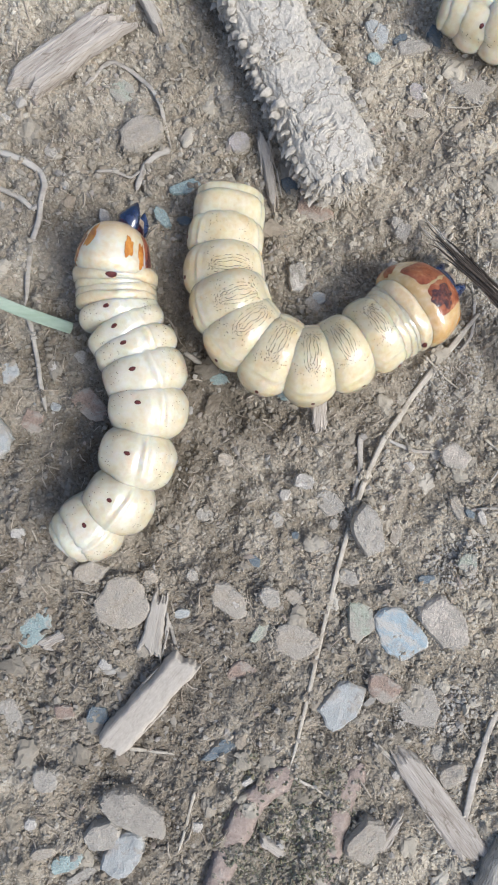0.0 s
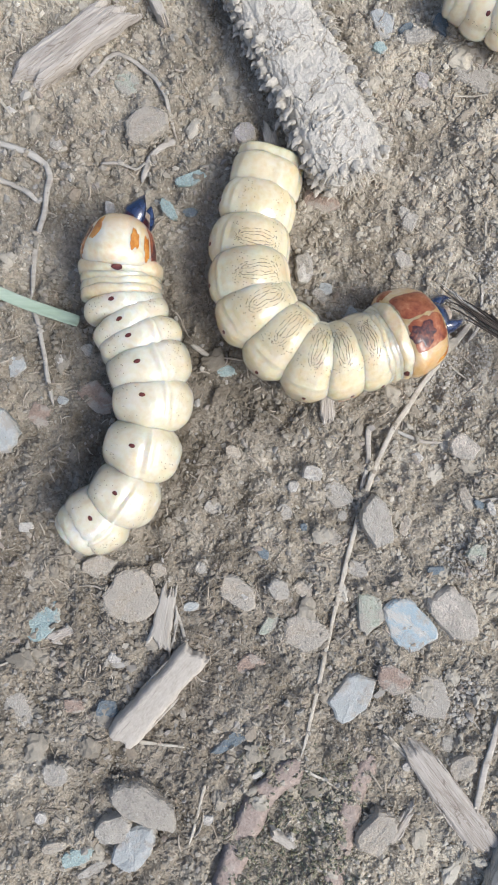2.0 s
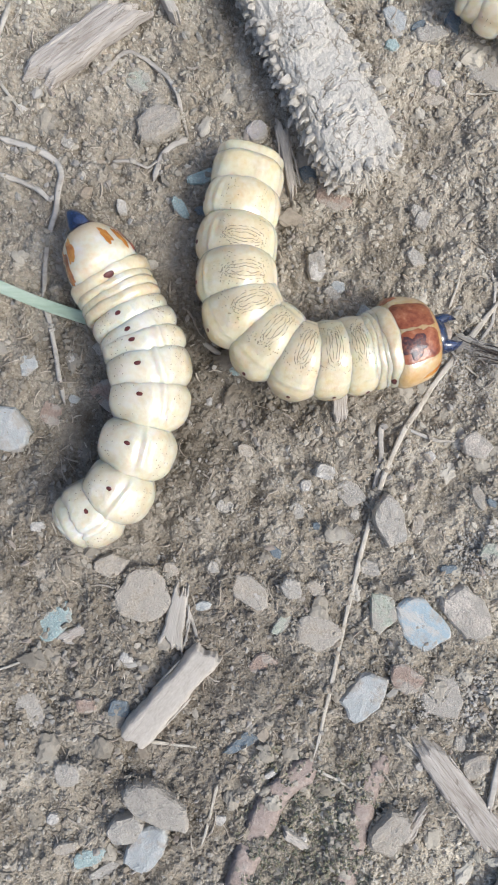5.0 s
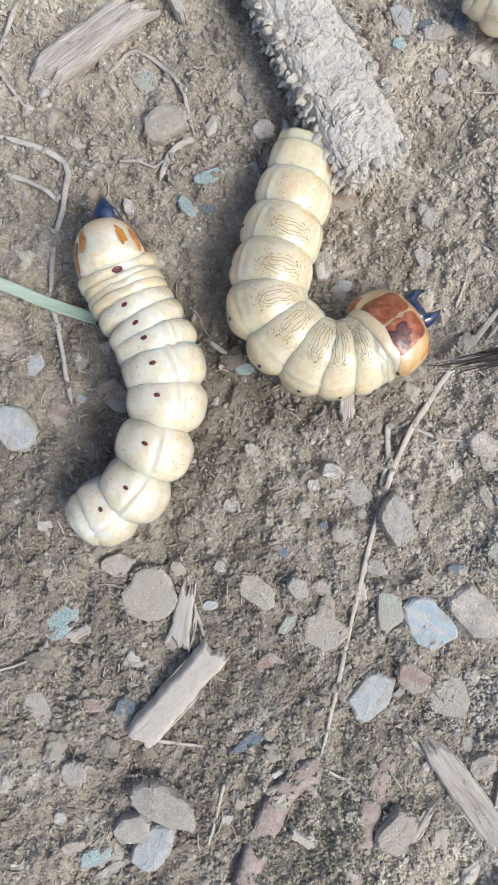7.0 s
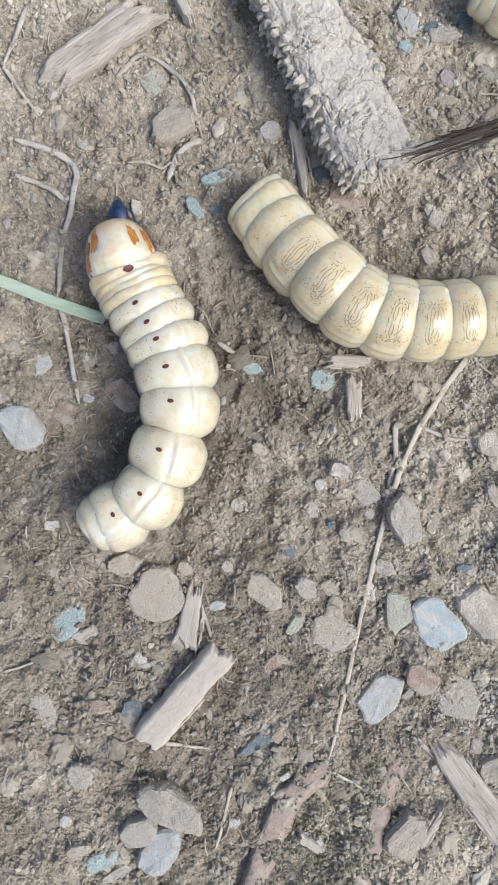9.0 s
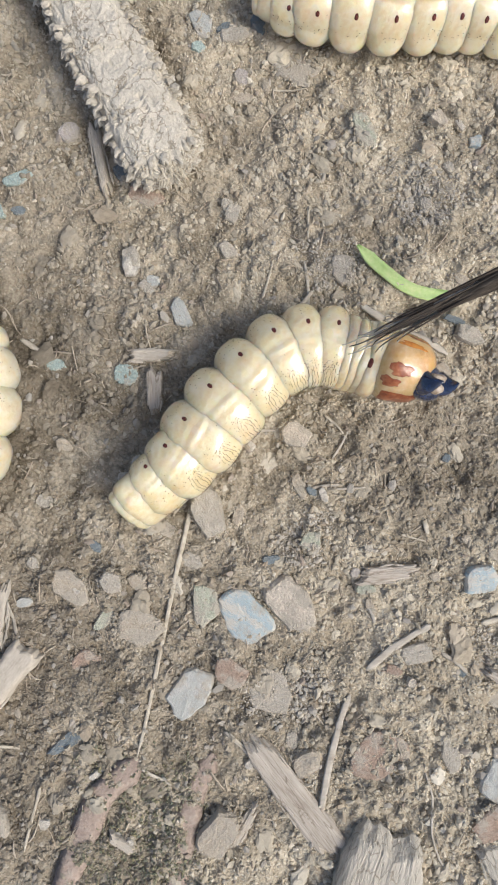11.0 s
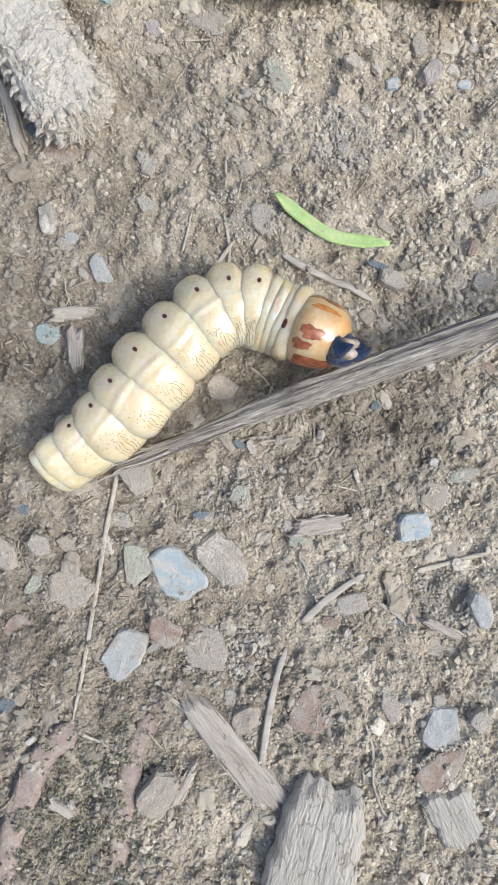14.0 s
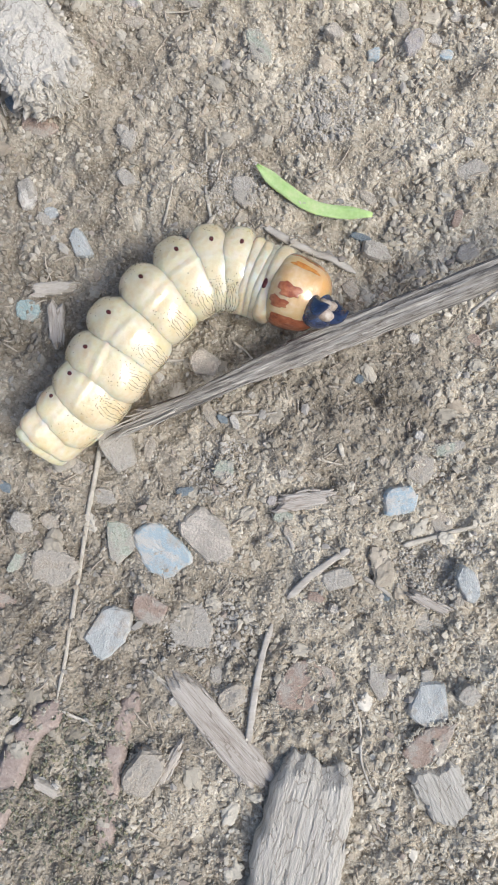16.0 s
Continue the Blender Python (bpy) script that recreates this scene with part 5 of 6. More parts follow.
wood_piece("wood_chip", "small flat wood flake", 28.4, -91.3, 34.4, -83.0, 2.5, 1.2, CHIP, 17)


# ---------- dried cob ----------
def build_cob(ax, ay, bx, by, half, high):
    """A dried cob crusted with mud; rows of stiff pointed scales stand out along its flanks."""
    rng = random.Random(5)
    length = math.hypot(bx - ax, by - ay)
    cob = thing("dried_cob", "grey mud-crusted dried cob with spiky scales along its edges", "cob", pose((ax + bx) / 2 * MM, (ay + by) / 2 * MM, 0, 0, 0, math.degrees(math.atan2(by - ay, bx - ax))))
    nl, na = 240, 130
    u = np.linspace(0, 1, nl + 1)[:, None]
    a = np.linspace(0, 2 * np.pi, na, endpoint=False)[None]
    wide = half * (0.84 + 0.2 * u) * np.sqrt(1 - 0.8 * np.clip((u - 0.91) / 0.09, 0, 1) ** 2) * np.minimum(1, (u * 9 + 0.3)) * (1 + 0.03 * np.sin(9 * u))
    x = -length / 2 + length * u + 0 * a
    y = wide * np.sign(np.cos(a)) * np.abs(np.cos(a)) ** 0.7
    z = high * 0.5 + high * 0.5 * np.sign(np.sin(a)) * np.abs(np.sin(a)) ** 0.6 * (wide / half) ** 0.5
    arc = np.arctan2(np.sin(a), np.cos(a)) * half + 0 * u
    bump = 0.5 * lattice_noise(x, arc, 4.5, 41) + 0.2 * lattice_noise(x, arc, 1.7, 42) + 0.13 * lattice_noise(x, arc, 0.75, 43)
    crack = np.abs(lattice_noise(x, arc * 1.6, 9.0, 48) + 0.5 * lattice_noise(x, arc, 2.6, 45) + 0.25 * lattice_noise(x, arc, 1.1, 46))
    net = np.abs(lattice_noise(x, arc, 2.6, 47) + 0.4 * lattice_noise(x, arc, 1.0, 49))
    bump = bump - 0.75 * np.clip(1 - crack / 0.05, 0, 1) - 0.28 * np.clip(1 - net / 0.10, 0, 1) * np.clip((u - 0.55) * 4, 0, 1)
    y = y + bump * np.cos(a)
    z = z + bump * np.sin(a)
    co = np.stack([x, y, z], -1).reshape(-1, 3) * MM
    faces = [(i * na + k, (i + 1) * na + k, (i + 1) * na + (k + 1) % na, i * na + (k + 1) % na) for i in range(nl) for k in range(na)]
    faces.append(tuple(range(na)))
    faces.append(tuple(nl * na + k for k in range(na))[::-1])
    part("mud_crust", mesh_of("mud_crust", co, faces, MUD), cob, label="cracked pale grey mud crust")

    def scale_mesh(seed, big):
        r = random.Random(seed)
        pts = smooth_path([(-0.6, 0, 0), (0.5, 0.1, 0.3), (1.2 * big, 0.2 * r.uniform(-1, 1), 0.35), (1.9 * big, 0.4 * r.uniform(-1, 1), -0.1)], 3)
        v, f = tube([p * MM for p in pts], [(0.8 * (1 - (i / (len(pts) - 1)) ** 2.2) + 0.08) * MM for i in range(len(pts))], 7, flat=0.55, jag=0.15, rng=r)
        return mesh_of("scale", v, f, HUSK)
    meshes = [scale_mesh(s, b) for s, b in ((1, 0.65), (2, 0.8), (3, 1.0), (4, 0.55), (5, 1.35))]
    for side in (1, -1):
        for row, (zz, shrink) in enumerate(((0.3, 1.0), (0.55, 1.0), (0.76, 0.98), (0.93, 0.86))):
            m = int(length / (1.75 if side < 0 else 1.5))
            for i in range(m):
                s = (i + rng.uniform(-0.25, 0.25) + 0.5 * (row % 2)) / m
                if not 0 < s < 1 or (zz > 0.9 and rng.random() < 0.85):
                    continue
                w = half * (0.84 + 0.2 * s) * math.sqrt(1 - 0.8 * max(0, (s - 0.91) / 0.09) ** 2) * shrink
                part("scale", meshes[rng.randrange(5) if side < 0 else rng.choice((0, 3, 3))], cob, pose((-length / 2 + length * s) * MM, side * (w + rng.uniform(-0.5, 0.2)) * MM, high * (zz + rng.uniform(-0.09, 0.09)) * MM,
                                                                 rng.uniform(-40, 40), rng.uniform(-25, 10), side * 90 + rng.uniform(-24, 24) - side * 18))
    for i in range(230):  # thin pale bristles
        s, side = rng.uniform(0.05, 1.0), 1
        w = half * (0.84 + 0.2 * s) * math.sqrt(1 - 0.8 * max(0, (s - 0.91) / 0.09) ** 2)
        pts = smooth_path([(0, 0, 0), (0.8, 0.1, 0.2), (rng.uniform(1.0, 2.4), rng.uniform(-0.6, 0.6), rng.uniform(-0.6, 0.3))], 3)
        v, f = tube([p * MM for p in pts], [rng.uniform(0.18, 0.32) * (1 - 0.8 * k / (len(pts) - 1)) * MM for k in range(len(pts))], 5)
        part("bristle", mesh_of("bristle", v, f, STRAW), cob, pose((-length / 2 + length * s - 0.5) * MM, side * w * rng.uniform(0.84, 0.98) * MM, high * rng.uniform(0.5, 0.97) * MM, 0, rng.uniform(-30, 15), side * 70 + rng.uniform(-35, 35)))
    for i in range(90):
        yy = rng.uniform(-0.8, 0.8)
        part("scale", meshes[rng.choice((1, 2, 4))], cob, pose((length / 2 - 1.6 + rng.uniform(-1.2, 0.6) - abs(yy) ** 2 * 4.2) * MM, yy * half * 0.82 * MM, high * rng.uniform(0.12, 0.95) * MM,
                                                               rng.uniform(-60, 60), rng.uniform(-20, 25), yy * 55 + rng.uniform(-28, 28)))
    for i in range(110):  # frayed bracts round the broken end
        yy = rng.uniform(-1, 1)
        ln = rng.uniform(1.2, 3.4)
        pts = smooth_path([(0, 0, 0), (ln * 0.5, rng.uniform(-0.3, 0.3), 0.4), (ln, rng.uniform(-0.9, 0.9), rng.uniform(-0.8, 0.5))], 3)
        v, f = tube([p * MM for p in pts], [rng.uniform(0.25, 0.55) * (1 - 0.8 * k / (len(pts) - 1)) * MM for k in range(len(pts))], 5, flat=0.5)
        part("bract", mesh_of("bract", v, f, STRAW if i % 3 else HUSK), cob, pose((length / 2 - 0.9 - abs(yy) ** 2.5 * 4.6) * MM, yy * half * 0.9 * MM, high * rng.uniform(0.1, 0.9) * MM, rng.uniform(-60, 60), rng.uniform(-25, 15), yy * 62 + rng.uniform(-25, 25)))


build_cob(-8.5, 112.2, 21.6, 52.3, 8.0, 11.0)


# ---------- held stalk ----------
def build_stalk():
    """A long dry stalk with a frayed tip at its origin; it runs away along x."""
    rng = random.Random(9)
    stalk = thing("dry_stalk", "long dark grey dry weed stalk with a frayed tip", "stalk", pose(0, 0, 0.02))
    path, radii = [], []
    for i in range(150):
        x = 15 + 220 * (i / 149) ** 1.3
        path.append(Vector((x, 0.5 * math.sin(x * 0.045), 0.4 * math.sin(x * 0.06 + 1))) * MM)
        r = min(2.9, 0.9 + (x - 15) * 0.075) * (1 + 0.03 * math.sin(x * 0.6))
        radii.append(r * MM)
    rib = [rng.uniform(0.86, 1.08) for _ in range(24)]
    v, f = tube(path, radii, 24, flat=0.8, jag=0.05, rng=rng)
    v = [path[k // 24] + (p - path[k // 24]) * rib[k % 24] for k, p in enumerate(v)]
    top = [g for g in f if len(g) > 4 or (g[0] % 24) < 12]
    under = [g for g in f if len(g) == 4 and (g[0] % 24) >= 12]
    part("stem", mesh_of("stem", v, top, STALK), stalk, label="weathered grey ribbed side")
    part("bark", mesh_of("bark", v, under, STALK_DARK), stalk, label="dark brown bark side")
    for i in range(46):
        y0, z0 = rng.uniform(-1.3, 1.3), rng.uniform(-0.8, 0.9)
        base = rng.uniform(14, 36)
        tip = rng.uniform(-3, 12)
        sp = rng.uniform(0.6, 1.6)
        pts = smooth_path([(base, y0 * 0.9, z0), (base * 0.6 + tip * 0.4, y0 * 1.1, z0 * 0.9), (tip + 3, y0 * sp * 1.2, z0 * 0.7), (tip, y0 * sp * 1.6 + rng.uniform(-0.8, 0.8), z0 * 0.4)], 5)
        v, f = tube([p * MM for p in pts], [(0.27 * (1 - 0.7 * k / (len(pts) - 1))) * MM for k in range(len(pts))], 6)
        part("fibre", mesh_of("fibre", v, f, STALK_DARK if z0 < -0.3 else STEM if i % 4 else STALK, True), stalk, label="frayed dark bark fibre" if z0 < -0.3 else "frayed pale fibre")
    for x0, dy in ((95, -10), (120, -7)):
        pts = smooth_path([(x0, 0, 1.5), (x0 - 9, dy * 0.25, 1.8), (x0 - 20, dy * 0.55, 0.8)], 5)
        v, f = tube([p * MM for p in pts], [0.35 * MM] * len(pts), 6)
        part("fibre", mesh_of("fibre", v, f, STEM, True), stalk, label="thin side fibre")
    return stalk


stalk = build_stalk()


# ---------- green blades ----------
def blade(label, points, width, mat, fold, tip=0.35):
    path = smooth_path([(x * MM, y * MM, 0) for x, y in points], 8)
    verts, faces = [], []
    n = len(path)
    level = sum(ground_z(p.x, p.y) for p in path) / n
    for i, p in enumerate(path):
        d = (path[min(i + 1, n - 1)] - path[max(i - 1, 0)]).normalized()
        side = Vector((-d.y, d.x, 0))
        s = i / (n - 1)
        w = width * 0.5 * MM * min(1, s * 5 + (0.5 if tip > 0.9 else 0.2), (1 - s) * 5 + tip)
        z = level + 2.1 * MM
        for q, dz in ((-1, fold), (-0.5, fold * 0.35), (0, 0), (0.5, fold * 0.35), (1, fold)):
            verts.append(Vector((p.x, p.y, z + dz * MM)) + side * (q * w))
        for q, dz in ((1, fold), (0.5, fold * 0.35), (0, 0), (-0.5, fold * 0.35), (-1, fold)):
            verts.append(Vector((p.x, p.y, z + (dz - 0.3) * MM)) + side * (q * w))
    for i in range(n - 1):
        for k in range(10):
            a, b = i * 10 + k, i * 10 + (k + 1) % 10
            faces.append((a, b, b + 10, a + 10))
    faces += [tuple(range(10))[::-1], tuple((n - 1) * 10 + k for k in range(10))]
    return tagged(new("grass_blade", mesh_of("grass_blade", verts, faces, mat, True)), label, "grass blade")


blade("pale green grass blade with a cut end", [(-64.0, 34.3), (-56.8, 31.5), (-48.4, 28.0), (-37.9, 24.4)], 2.5, GREEN, 0.7, tip=0.95)
blade("bright lime green curved leaf blade", [(60.1, 37.1), (65.4, 31.6), (72.2, 26.7), (83.5, 24.4)], 2.7, LIME, 0.4)


# ---------- mossy buried brick ----------
def ridge(points, width, seed):
    ob = strand("brick_edge", "worn red-brown edge of a buried mossy brick", "brick", points, width, BRICK, 0.24, seed, lift=-0.45, taper=1.0)
    return ob


ridge([(15.0, -106.9), (17.2, -96.8), (18.9, -87.9), (21.4, -79.1), (25.5, -71.9)], 5.6, 1)
ridge([(-9.3, -106.7), (-6.4, -96.0), (-2.5, -86.6), (1.3, -79.1), (10.0, -72.2)], 7.0, 2)
scatter("moss", "dark green and ochre moss on a buried brick", MOSS, 3200, 0.0002, 0.0006, 2.0, 31, patch=True, area=(-0.008, 0.024, -0.118, -0.068)).matrix_basis = pose(0, 0, 0.0004)



# ---------- what moves ----------
PALE_ROWS = [
    (0, 82, (-24.4, 42.7), (-26.7, 38.3), (-26.7, 26.4), (-23.2, 19.2), (-20.6, 6.9), (-26.6, -12), (-35.7, -19)),
    (1.5, 82, (-24.4, 42.2), (-26.7, 38.2), (-26.8, 26), (-23.4, 18.9), (-20.9, 6.6), (-26.9, -12.3), (-35.8, -19.2)),
    (2, 82, (-24.7, 42), (-26.9, 38.1), (-27.1, 26.1), (-23.7, 19), (-21.3, 6.8), (-27.2, -12.1), (-36.2, -19.1)),
    (2.5, 82, (-27.4, 40.9), (-28, 37.1), (-26.4, 25.1), (-24.2, 19), (-22.2, 7), (-28.3, -12), (-37, -18.9)),
    (3, 82, (-32.4, 37.4), (-31.2, 33.8), (-27.1, 22.9), (-25.1, 18.6), (-23.5, 7.3), (-29.5, -12), (-37.8, -18.6)),
    (3.5, 82, (-37.4, 34.6), (-33.9, 31.5), (-27.6, 21.9), (-25.7, 18.2), (-24.4, 7.1), (-31, -11.6), (-39.2, -18.2)),
    (4, 82, (-38.7, 36.7), (-34.9, 33.3), (-28.1, 22.3), (-25.8, 17.8), (-24.9, 7), (-31.4, -11.4), (-39.6, -17.8)),
    (6.5, 82, (-34.1, 41.4), (-33.5, 36.7), (-28.5, 24.5), (-25, 18), (-23, 6.2), (-29.6, -11.5), (-38.6, -17.3)),
    (7, 82, (-33.8, 41.5), (-33.4, 36.8), (-28.5, 24.8), (-24.7, 18.1), (-22.5, 6.3), (-29.2, -11.4), (-38.3, -17.2)),
    (7.5, 82, (-33.4, 41.4), (-33.2, 36.8), (-28.2, 25.1), (-24.3, 18), (-21.9, 6.2), (-28.7, -11.6), (-37.9, -17.4)),
    (8, 82, (-32.7, 41.9), (-32.7, 37.3), (-28.1, 25.5), (-23.8, 18.3), (-21.5, 6.2), (-28.4, -11.5), (-37.8, -17.3)),
    (8.2, 82, (-32.7, 41.9), (-32.8, 37.3), (-28.1, 25.5), (-24, 18.3), (-21.5, 6), (-28.3, -11.7), (-37.8, -17.4)),
    (10.3, 82, (-32.7, 41.1), (-32.4, 35), (-26.9, 23.2), (-22.8, 16.2), (-20.4, 4), (-26, -13.8), (-35.8, -19.5)),
    (10.5, 82, (-32.1, 41.4), (-32.2, 35), (-26.3, 23.1), (-22.2, 16.2), (-19.8, 4), (-25.3, -13.7), (-35.1, -19.3)),
    (16, 82, (-32.1, 41.4), (-32.2, 35), (-26.3, 23.1), (-22.2, 16.2), (-19.8, 4), (-25.3, -13.7), (-35.1, -19.3)),
]
CURLED_ROWS = [
    (0, -12, (43.2, 34.9), (35.5, 29.3), (25.8, 22.2), (12.1, 15.8), (-0.8, 22.5), (-4.9, 35.1), (-3.9, 49.5)),
    (0.5, -12, (44.5, 31.5), (36.4, 26.5), (25.4, 19.8), (10.5, 13.9), (-1.7, 21.3), (-5.6, 33.9), (-4.6, 47.9)),
    (1, -12, (44.9, 26.7), (36.4, 22.6), (24.8, 17.2), (9.1, 12.8), (-2.2, 21.5), (-5.1, 34.3), (-3.4, 49)),
    (1.5, -12, (43.2, 26.5), (34.4, 22.9), (24, 18.8), (11.1, 15.6), (-0, 24.6), (-2.4, 37.2), (0.5, 53.2)),
    (2, -12, (40.6, 25.3), (32, 21.2), (22.2, 16.8), (11.3, 14.9), (0.4, 25), (-1, 38.5), (2.9, 55.1)),
    (2.5, -12, (39.6, 26.8), (30.9, 22.1), (21, 16.8), (12.4, 15.4), (1.3, 25.6), (0.9, 40), (5.3, 56.6)),
    (3, -12, (34.9, 27.2), (27.1, 21.8), (19.4, 16.7), (12, 15.1), (1.3, 25.4), (2.4, 39.8), (8.2, 56.4)),
    (3.5, -12, (36.6, 27.5), (28.3, 22.8), (19.4, 17.8), (10.7, 14.9), (0.6, 25.1), (1.4, 39.6), (6.9, 55.2)),
    (4, -12, (41.2, 22.2), (31.9, 20.5), (19.8, 18.9), (7.8, 15.5), (-4.4, 24.6), (-6.6, 38.6), (-4.4, 55.1)),
    (4.2, -12, (40.8, 20.2), (31.5, 18.6), (19, 16.8), (5.4, 14.2), (-6, 23.9), (-7.9, 37.9), (-5.5, 54)),
    (6.5, -12, (32.2, 24.5), (24, 19.6), (16.6, 15.3), (7.6, 16.2), (-1.7, 25.5), (0.4, 40.5), (4.8, 58)),
    (7, -12, (31.3, 26.1), (23.5, 20.6), (16.3, 15.5), (7.2, 15.6), (-1.5, 25.3), (1.5, 40.1), (6.9, 56.8)),
    (7.5, -12, (38.3, 17.8), (28.8, 17.2), (20.3, 17.1), (7.3, 16.2), (-2.1, 24.9), (1.3, 39.8), (6.9, 55.9)),
    (8, -12, (39.8, 17.3), (30.3, 17.3), (20.8, 17.9), (6.6, 16), (-2, 25), (1, 39.6), (7.2, 54.5)),
    (8.2, -12, (41.8, 18.8), (32.3, 18.7), (20.5, 19.2), (6.3, 17.3), (-4.5, 24.8), (-3.6, 39.1), (0.1, 52.6)),
    (8.8, 8, (57.8, 21), (48.6, 21.4), (36, 22.3), (22.5, 20.9), (9.8, 25.4), (1.8, 37.9), (-3.6, 50.5)),
    (9.3, 25, (69.4, 21.5), (60.7, 22.4), (47.3, 23.8), (34.5, 23), (21.1, 23.9), (6.8, 29.5), (-5, 35.7)),
    (9.8, 41, (75.3, 19.5), (67.1, 20.9), (52.8, 22.9), (41, 22.5), (28, 19.5), (12.9, 14.8), (0.4, 11.6)),
    (10.3, 58, (76.5, 16.4), (68.7, 18.2), (53.8, 20.8), (42.8, 20.6), (31.2, 14.6), (20.9, 2.2), (12.9, -7.6)),
    (10.5, 58, (71.6, 12.5), (63.5, 15), (49.2, 17.5), (38.8, 16.4), (26.4, 7.4), (17.6, -4.9), (10.1, -13.4)),
    (11, 58, (74.1, 7.3), (66.9, 9.1), (52.5, 13.8), (42.4, 12.6), (30.7, 2.6), (21.6, -8.6), (12.4, -16.3)),
    (11.5, 58, (74.7, 5.8), (67.6, 7.8), (53.7, 12.6), (44.4, 10.9), (32.7, 0.5), (23, -10.4), (13, -17.3)),
    (12, 58, (73.5, 6.5), (67.3, 7.5), (54.2, 12.6), (44.9, 10.8), (33.2, 0), (23.5, -10.8), (12.9, -17.3)),
    (12.5, 58, (73.6, 5.3), (66.9, 6.5), (53.9, 12), (45, 10.1), (33.5, -0.5), (23.7, -11.3), (12.7, -17.7)),
    (13, 58, (73.6, 5.1), (66.8, 6.3), (53.8, 12.1), (44.8, 10.3), (33.4, -0.4), (23.6, -11), (12.9, -17.6)),
    (13.5, 58, (73.4, 4.8), (66.7, 6.2), (53.7, 11.9), (44.7, 10.1), (33.2, -0.3), (23.4, -10.9), (12.4, -17.4)),
    (14, 58, (72.5, 3.2), (66.3, 4.9), (53.3, 11.4), (44.5, 10.2), (32.7, -0.1), (23.1, -10.2), (12.5, -17)),
    (14.5, 58, (72.5, 2.7), (66.2, 4.4), (53.2, 11.1), (44.4, 9.9), (32.8, 0), (23, -10.1), (12.4, -16.8)),
    (15, 58, (72.8, 2.8), (66.6, 4.7), (53.7, 11.3), (44.8, 10.3), (32.8, 0.2), (23.6, -10), (13.1, -17.1)),
    (15.5, 58, (72.8, 3.7), (66.8, 5.9), (54.2, 12.2), (44.9, 11.3), (32.6, 0.8), (23.9, -9.7), (14.4, -16.8)),
    (16, 58, (71.4, 4.6), (66, 6.9), (53.9, 13), (44.5, 12.2), (31.9, 1.7), (23.5, -9), (14, -16.7)),
]
FAR_ROWS = [(t, -32, (111.5, 76.5), (105, 79), (92, 83.5), (80.5, 85.4), (67.5, 85.4), (53, 87.5), (44, 91)) for t in (0.0, 16.0)]
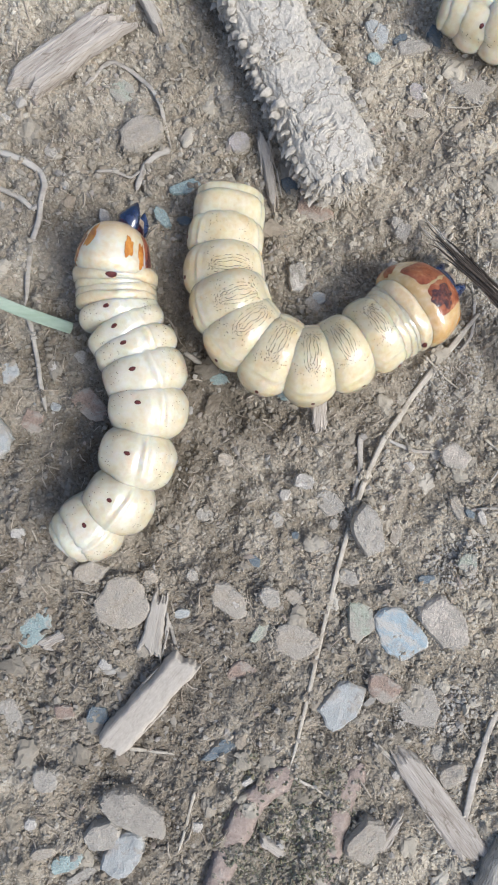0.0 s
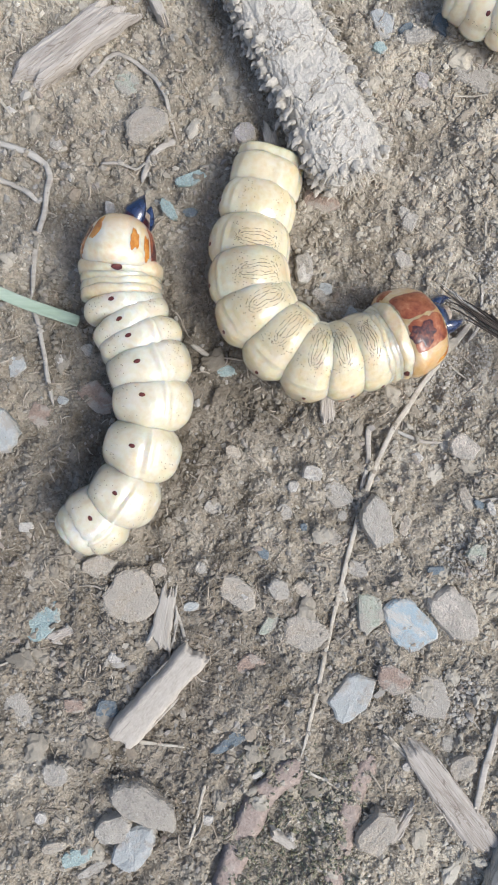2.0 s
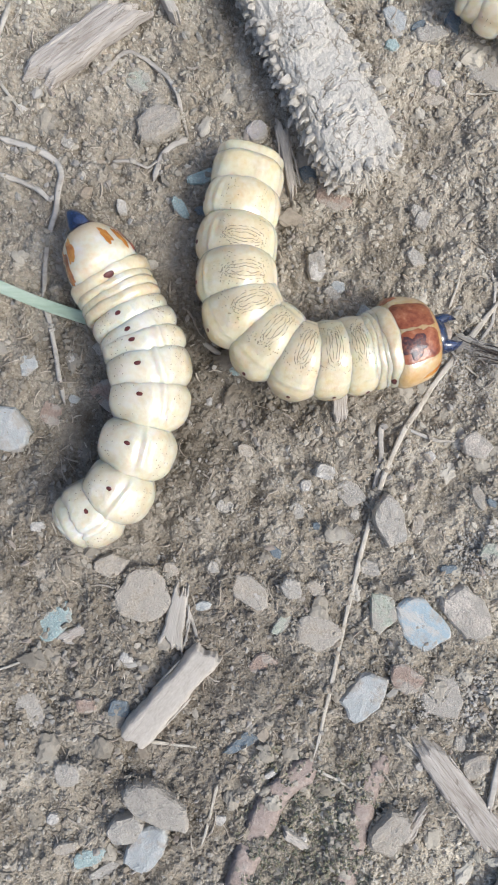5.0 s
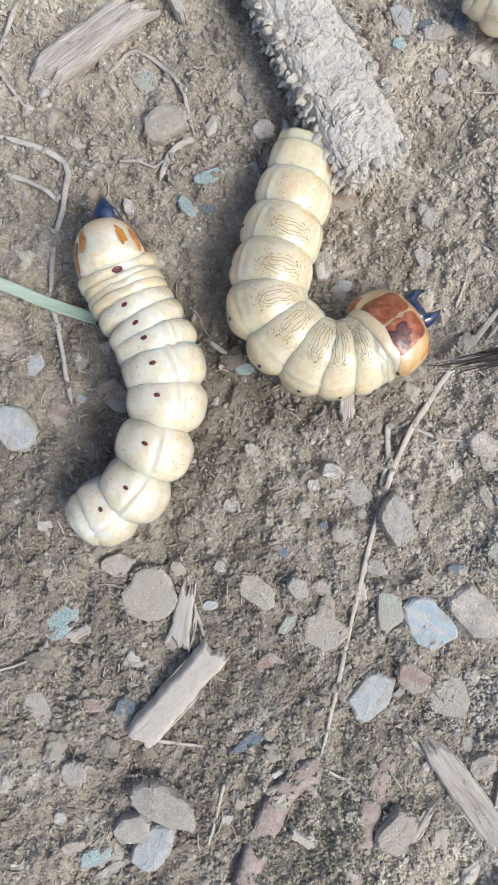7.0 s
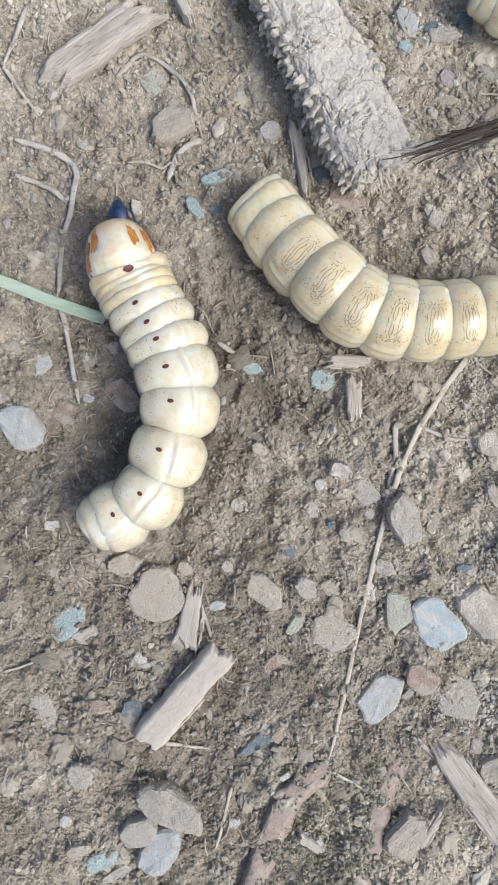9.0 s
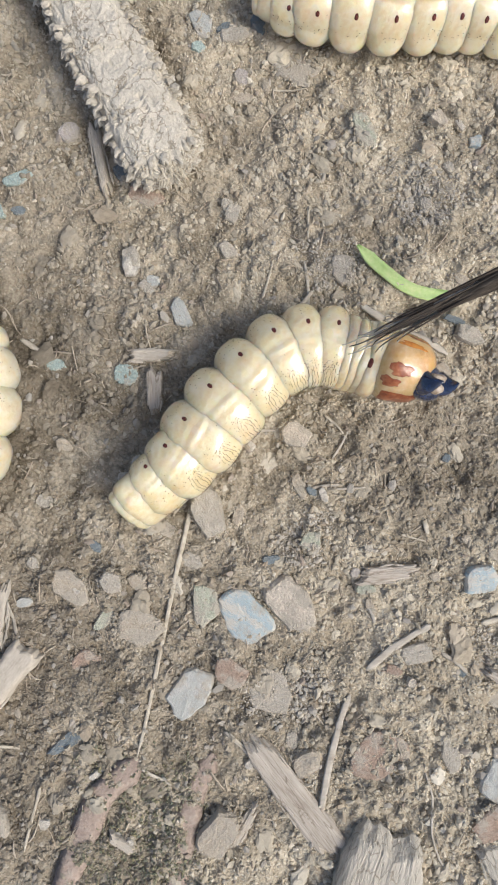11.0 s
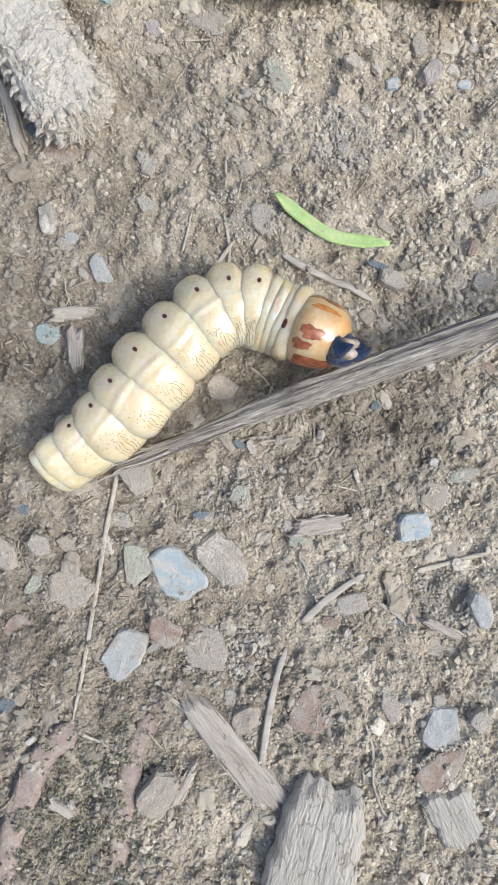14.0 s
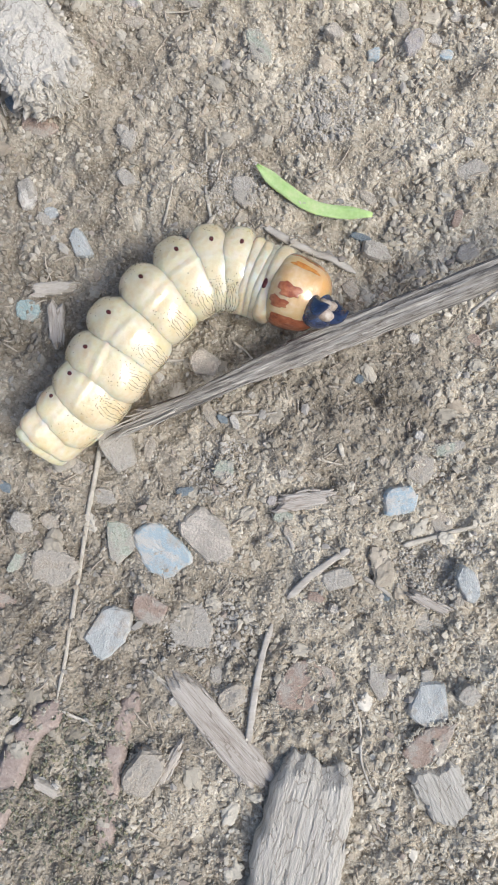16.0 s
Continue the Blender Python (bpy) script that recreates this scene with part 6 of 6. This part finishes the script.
STALK_ROWS = [
    (0, pose(37.6 * MM, 44.4 * MM, 6.0 * MM, 165, -8.7, -47.3)),
    (0.5, pose(37.7 * MM, 43.5 * MM, 6.0 * MM, 165, -7.9, -54.1)),
    (1, pose(35.1 * MM, 35.9 * MM, 6.0 * MM, 165, -9.5, -30.5)),
    (1.5, pose(39.8 * MM, 33.3 * MM, 6.0 * MM, 165, -12.1, -40.2)),
    (2, pose(39.2 * MM, 29.2 * MM, 6.0 * MM, 165, -13.8, -39.9)),
    (2.5, pose(35.3 * MM, 29.1 * MM, 5.0 * MM, 165, -15.1, -41.3)),
    (3, pose(38.8 * MM, 23.7 * MM, 5.0 * MM, 165, -14.9, -31.7)),
    (3.5, pose(40.2 * MM, 23.2 * MM, 5.0 * MM, 165, -15.2, -41.3)),
    (4, pose(42.0 * MM, 15.0 * MM, 5.0 * MM, 165, -17.7, -33.9)),
    (4.2, pose(44.3 * MM, 14.9 * MM, 5.0 * MM, 165, -18.5, -25.5)),
    (6.5, pose(32.4 * MM, 28.0 * MM, 5.0 * MM, 165, -15.3, -20.5)),
    (7, pose(34.2 * MM, 13.4 * MM, 5.0 * MM, 165, -21.5, 8.7)),
    (7.5, pose(43.1 * MM, 17.9 * MM, 5.0 * MM, 165, -18.9, 2.6)),
    (8, pose(43.5 * MM, 18.7 * MM, 5.0 * MM, 165, -17.3, 1.5)),
    (8.2, pose(44.4 * MM, 19.3 * MM, 6.0 * MM, 165, -17.4, -0.1)),
    (8.8, pose(30.0 * MM, 40.0 * MM, 28.0 * MM, 165, -8.0, 10.0)),
    (9.4, pose(0.0 * MM, 48.0 * MM, 30.0 * MM, 165, -8.0, 18.0)),
    (9.9, pose(15.0 * MM, 45.0 * MM, 26.0 * MM, 165, -8.0, 25.0)),
    (10.3, pose(12.9 * MM, 34.1 * MM, 20.0 * MM, 165, -21.3, 23.6)),
    (10.5, pose(25.1 * MM, 40.6 * MM, 22.0 * MM, 165, -24.4, 19.9)),
    (11, pose(56.5 * MM, 12.3 * MM, 19.0 * MM, 165, -22.5, 22.3)),
    (11.5, pose(58.8 * MM, 4.5 * MM, 19.0 * MM, 165, -13.8, 26.4)),
    (11.67, pose(50.8 * MM, -0.5 * MM, 17.0 * MM, 109, -13.1, 24.9)),
    (11.835, pose(43.1 * MM, -5.3 * MM, 15.0 * MM, 54, -12.4, 23.4)),
    (12, pose(35.3 * MM, -10.1 * MM, 13.0 * MM, 0, -11.7, 21.9)),
    (12.5, pose(33.1 * MM, -14.7 * MM, 4.0 * MM, 0, -6.9, 18.9)),
    (13, pose(31.8 * MM, -14.6 * MM, 4.0 * MM, 0, -6.8, 19.0)),
    (13.5, pose(25.2 * MM, -17.8 * MM, 4.0 * MM, 0, -6.4, 17.8)),
    (14, pose(20.3 * MM, -19.4 * MM, 4.0 * MM, 0, -6.2, 16.2)),
    (14.5, pose(21.8 * MM, -18.0 * MM, 4.0 * MM, 0, -6.3, 14.3)),
    (15, pose(24.2 * MM, -16.5 * MM, 4.0 * MM, 0, -6.2, 14.5)),
    (15.5, pose(25.7 * MM, -16.8 * MM, 4.0 * MM, 0, -6.2, 16.3)),
    (16, pose(25.4 * MM, -17.1 * MM, 4.0 * MM, 0, -6.2, 17.5)),
]

JOINTS = (0, 1, 3, 5, 7, 9, 11)


def body_rows(spines, pieces):
    """Rows for each body piece: spines give seconds, roll in degrees and seven places (mm) from jaws to tail."""
    rows = [[] for _ in pieces]
    for t, roll, *places in spines:
        pts = [Vector((x, y, 0)) for x, y in places]

        def along(j):
            j = max(-0.5, min(11.6, j))
            i = max(k for k in range(6) if JOINTS[k] <= max(0, j))
            i = min(i, 5)
            h = JOINTS[i + 1] - JOINTS[i]
            u = (j - JOINTS[i]) / h
            b, c = pts[i], pts[i + 1]
            mb = (c - pts[i - 1]) / (JOINTS[i + 1] - JOINTS[i - 1]) * h if i > 0 else (c - b) * 1.0
            mc = (pts[i + 2] - b) / (JOINTS[i + 2] - JOINTS[i]) * h if i < 5 else (c - b) * 1.0
            return (2 * u ** 3 - 3 * u * u + 1) * b + (u ** 3 - 2 * u * u + u) * mb + (3 * u * u - 2 * u ** 3) * c + (u ** 3 - u * u) * mc
        for n, (ob, at, ry, rz) in enumerate(pieces):
            p = along(at)
            if n == 0:  # the head sits in the front of the shield
                aim = ((along(0.2) - along(1.05)).normalized() + (along(0.7) - along(1.6)).normalized()).normalized()
                over = max(0, min(1, (roll + 12) / 70)) if pieces is curled_pieces else 0
                p = along(1.05) + aim * (5.6 - 0.9 * over) + Vector((aim.y, -aim.x, 0)) * (2.6 * over)
                if pieces is pale_pieces:
                    p += Vector((aim.y, -aim.x, 0)) * 0.5
            d = along(at - 0.45) - along(at + 0.45)
            turn = math.degrees(math.atan2(d.y, d.x))
            over = max(0, min(1, (roll + 12) / 70)) if pieces is curled_pieces else 0
            lift = 50 * over
            twist = (42, 42, 36, 28, 20, 10)[n] * over if n < 6 else 0
            z = math.hypot(rz * math.cos(radians(roll)), ry * math.sin(radians(roll))) - 0.3 + (3.0 + 6.3 * over if n == 0 else 0)
            bow = max(0, min(1, (2.4 - t) / 1.2)) if pieces is curled_pieces and n < 2 else 0  # at first the head is bowed
            if bow:
                z -= (1.2 if n == 0 else 0.4) * bow
            rows[n].append((t, pose(p.x * MM, p.y * MM, z * MM, roll + twist, (14 + 10 * n) * bow - (lift if n == 0 else 0), turn)))
    return rows


def motions():
    for pieces, spines in ((pale_pieces, PALE_ROWS), (curled_pieces, CURLED_ROWS), (far_pieces, FAR_ROWS)):
        for (ob, *_), rows in zip(pieces, body_rows(spines, pieces)):
            walk(ob, rows)
    walk(stalk, STALK_ROWS)


motions()
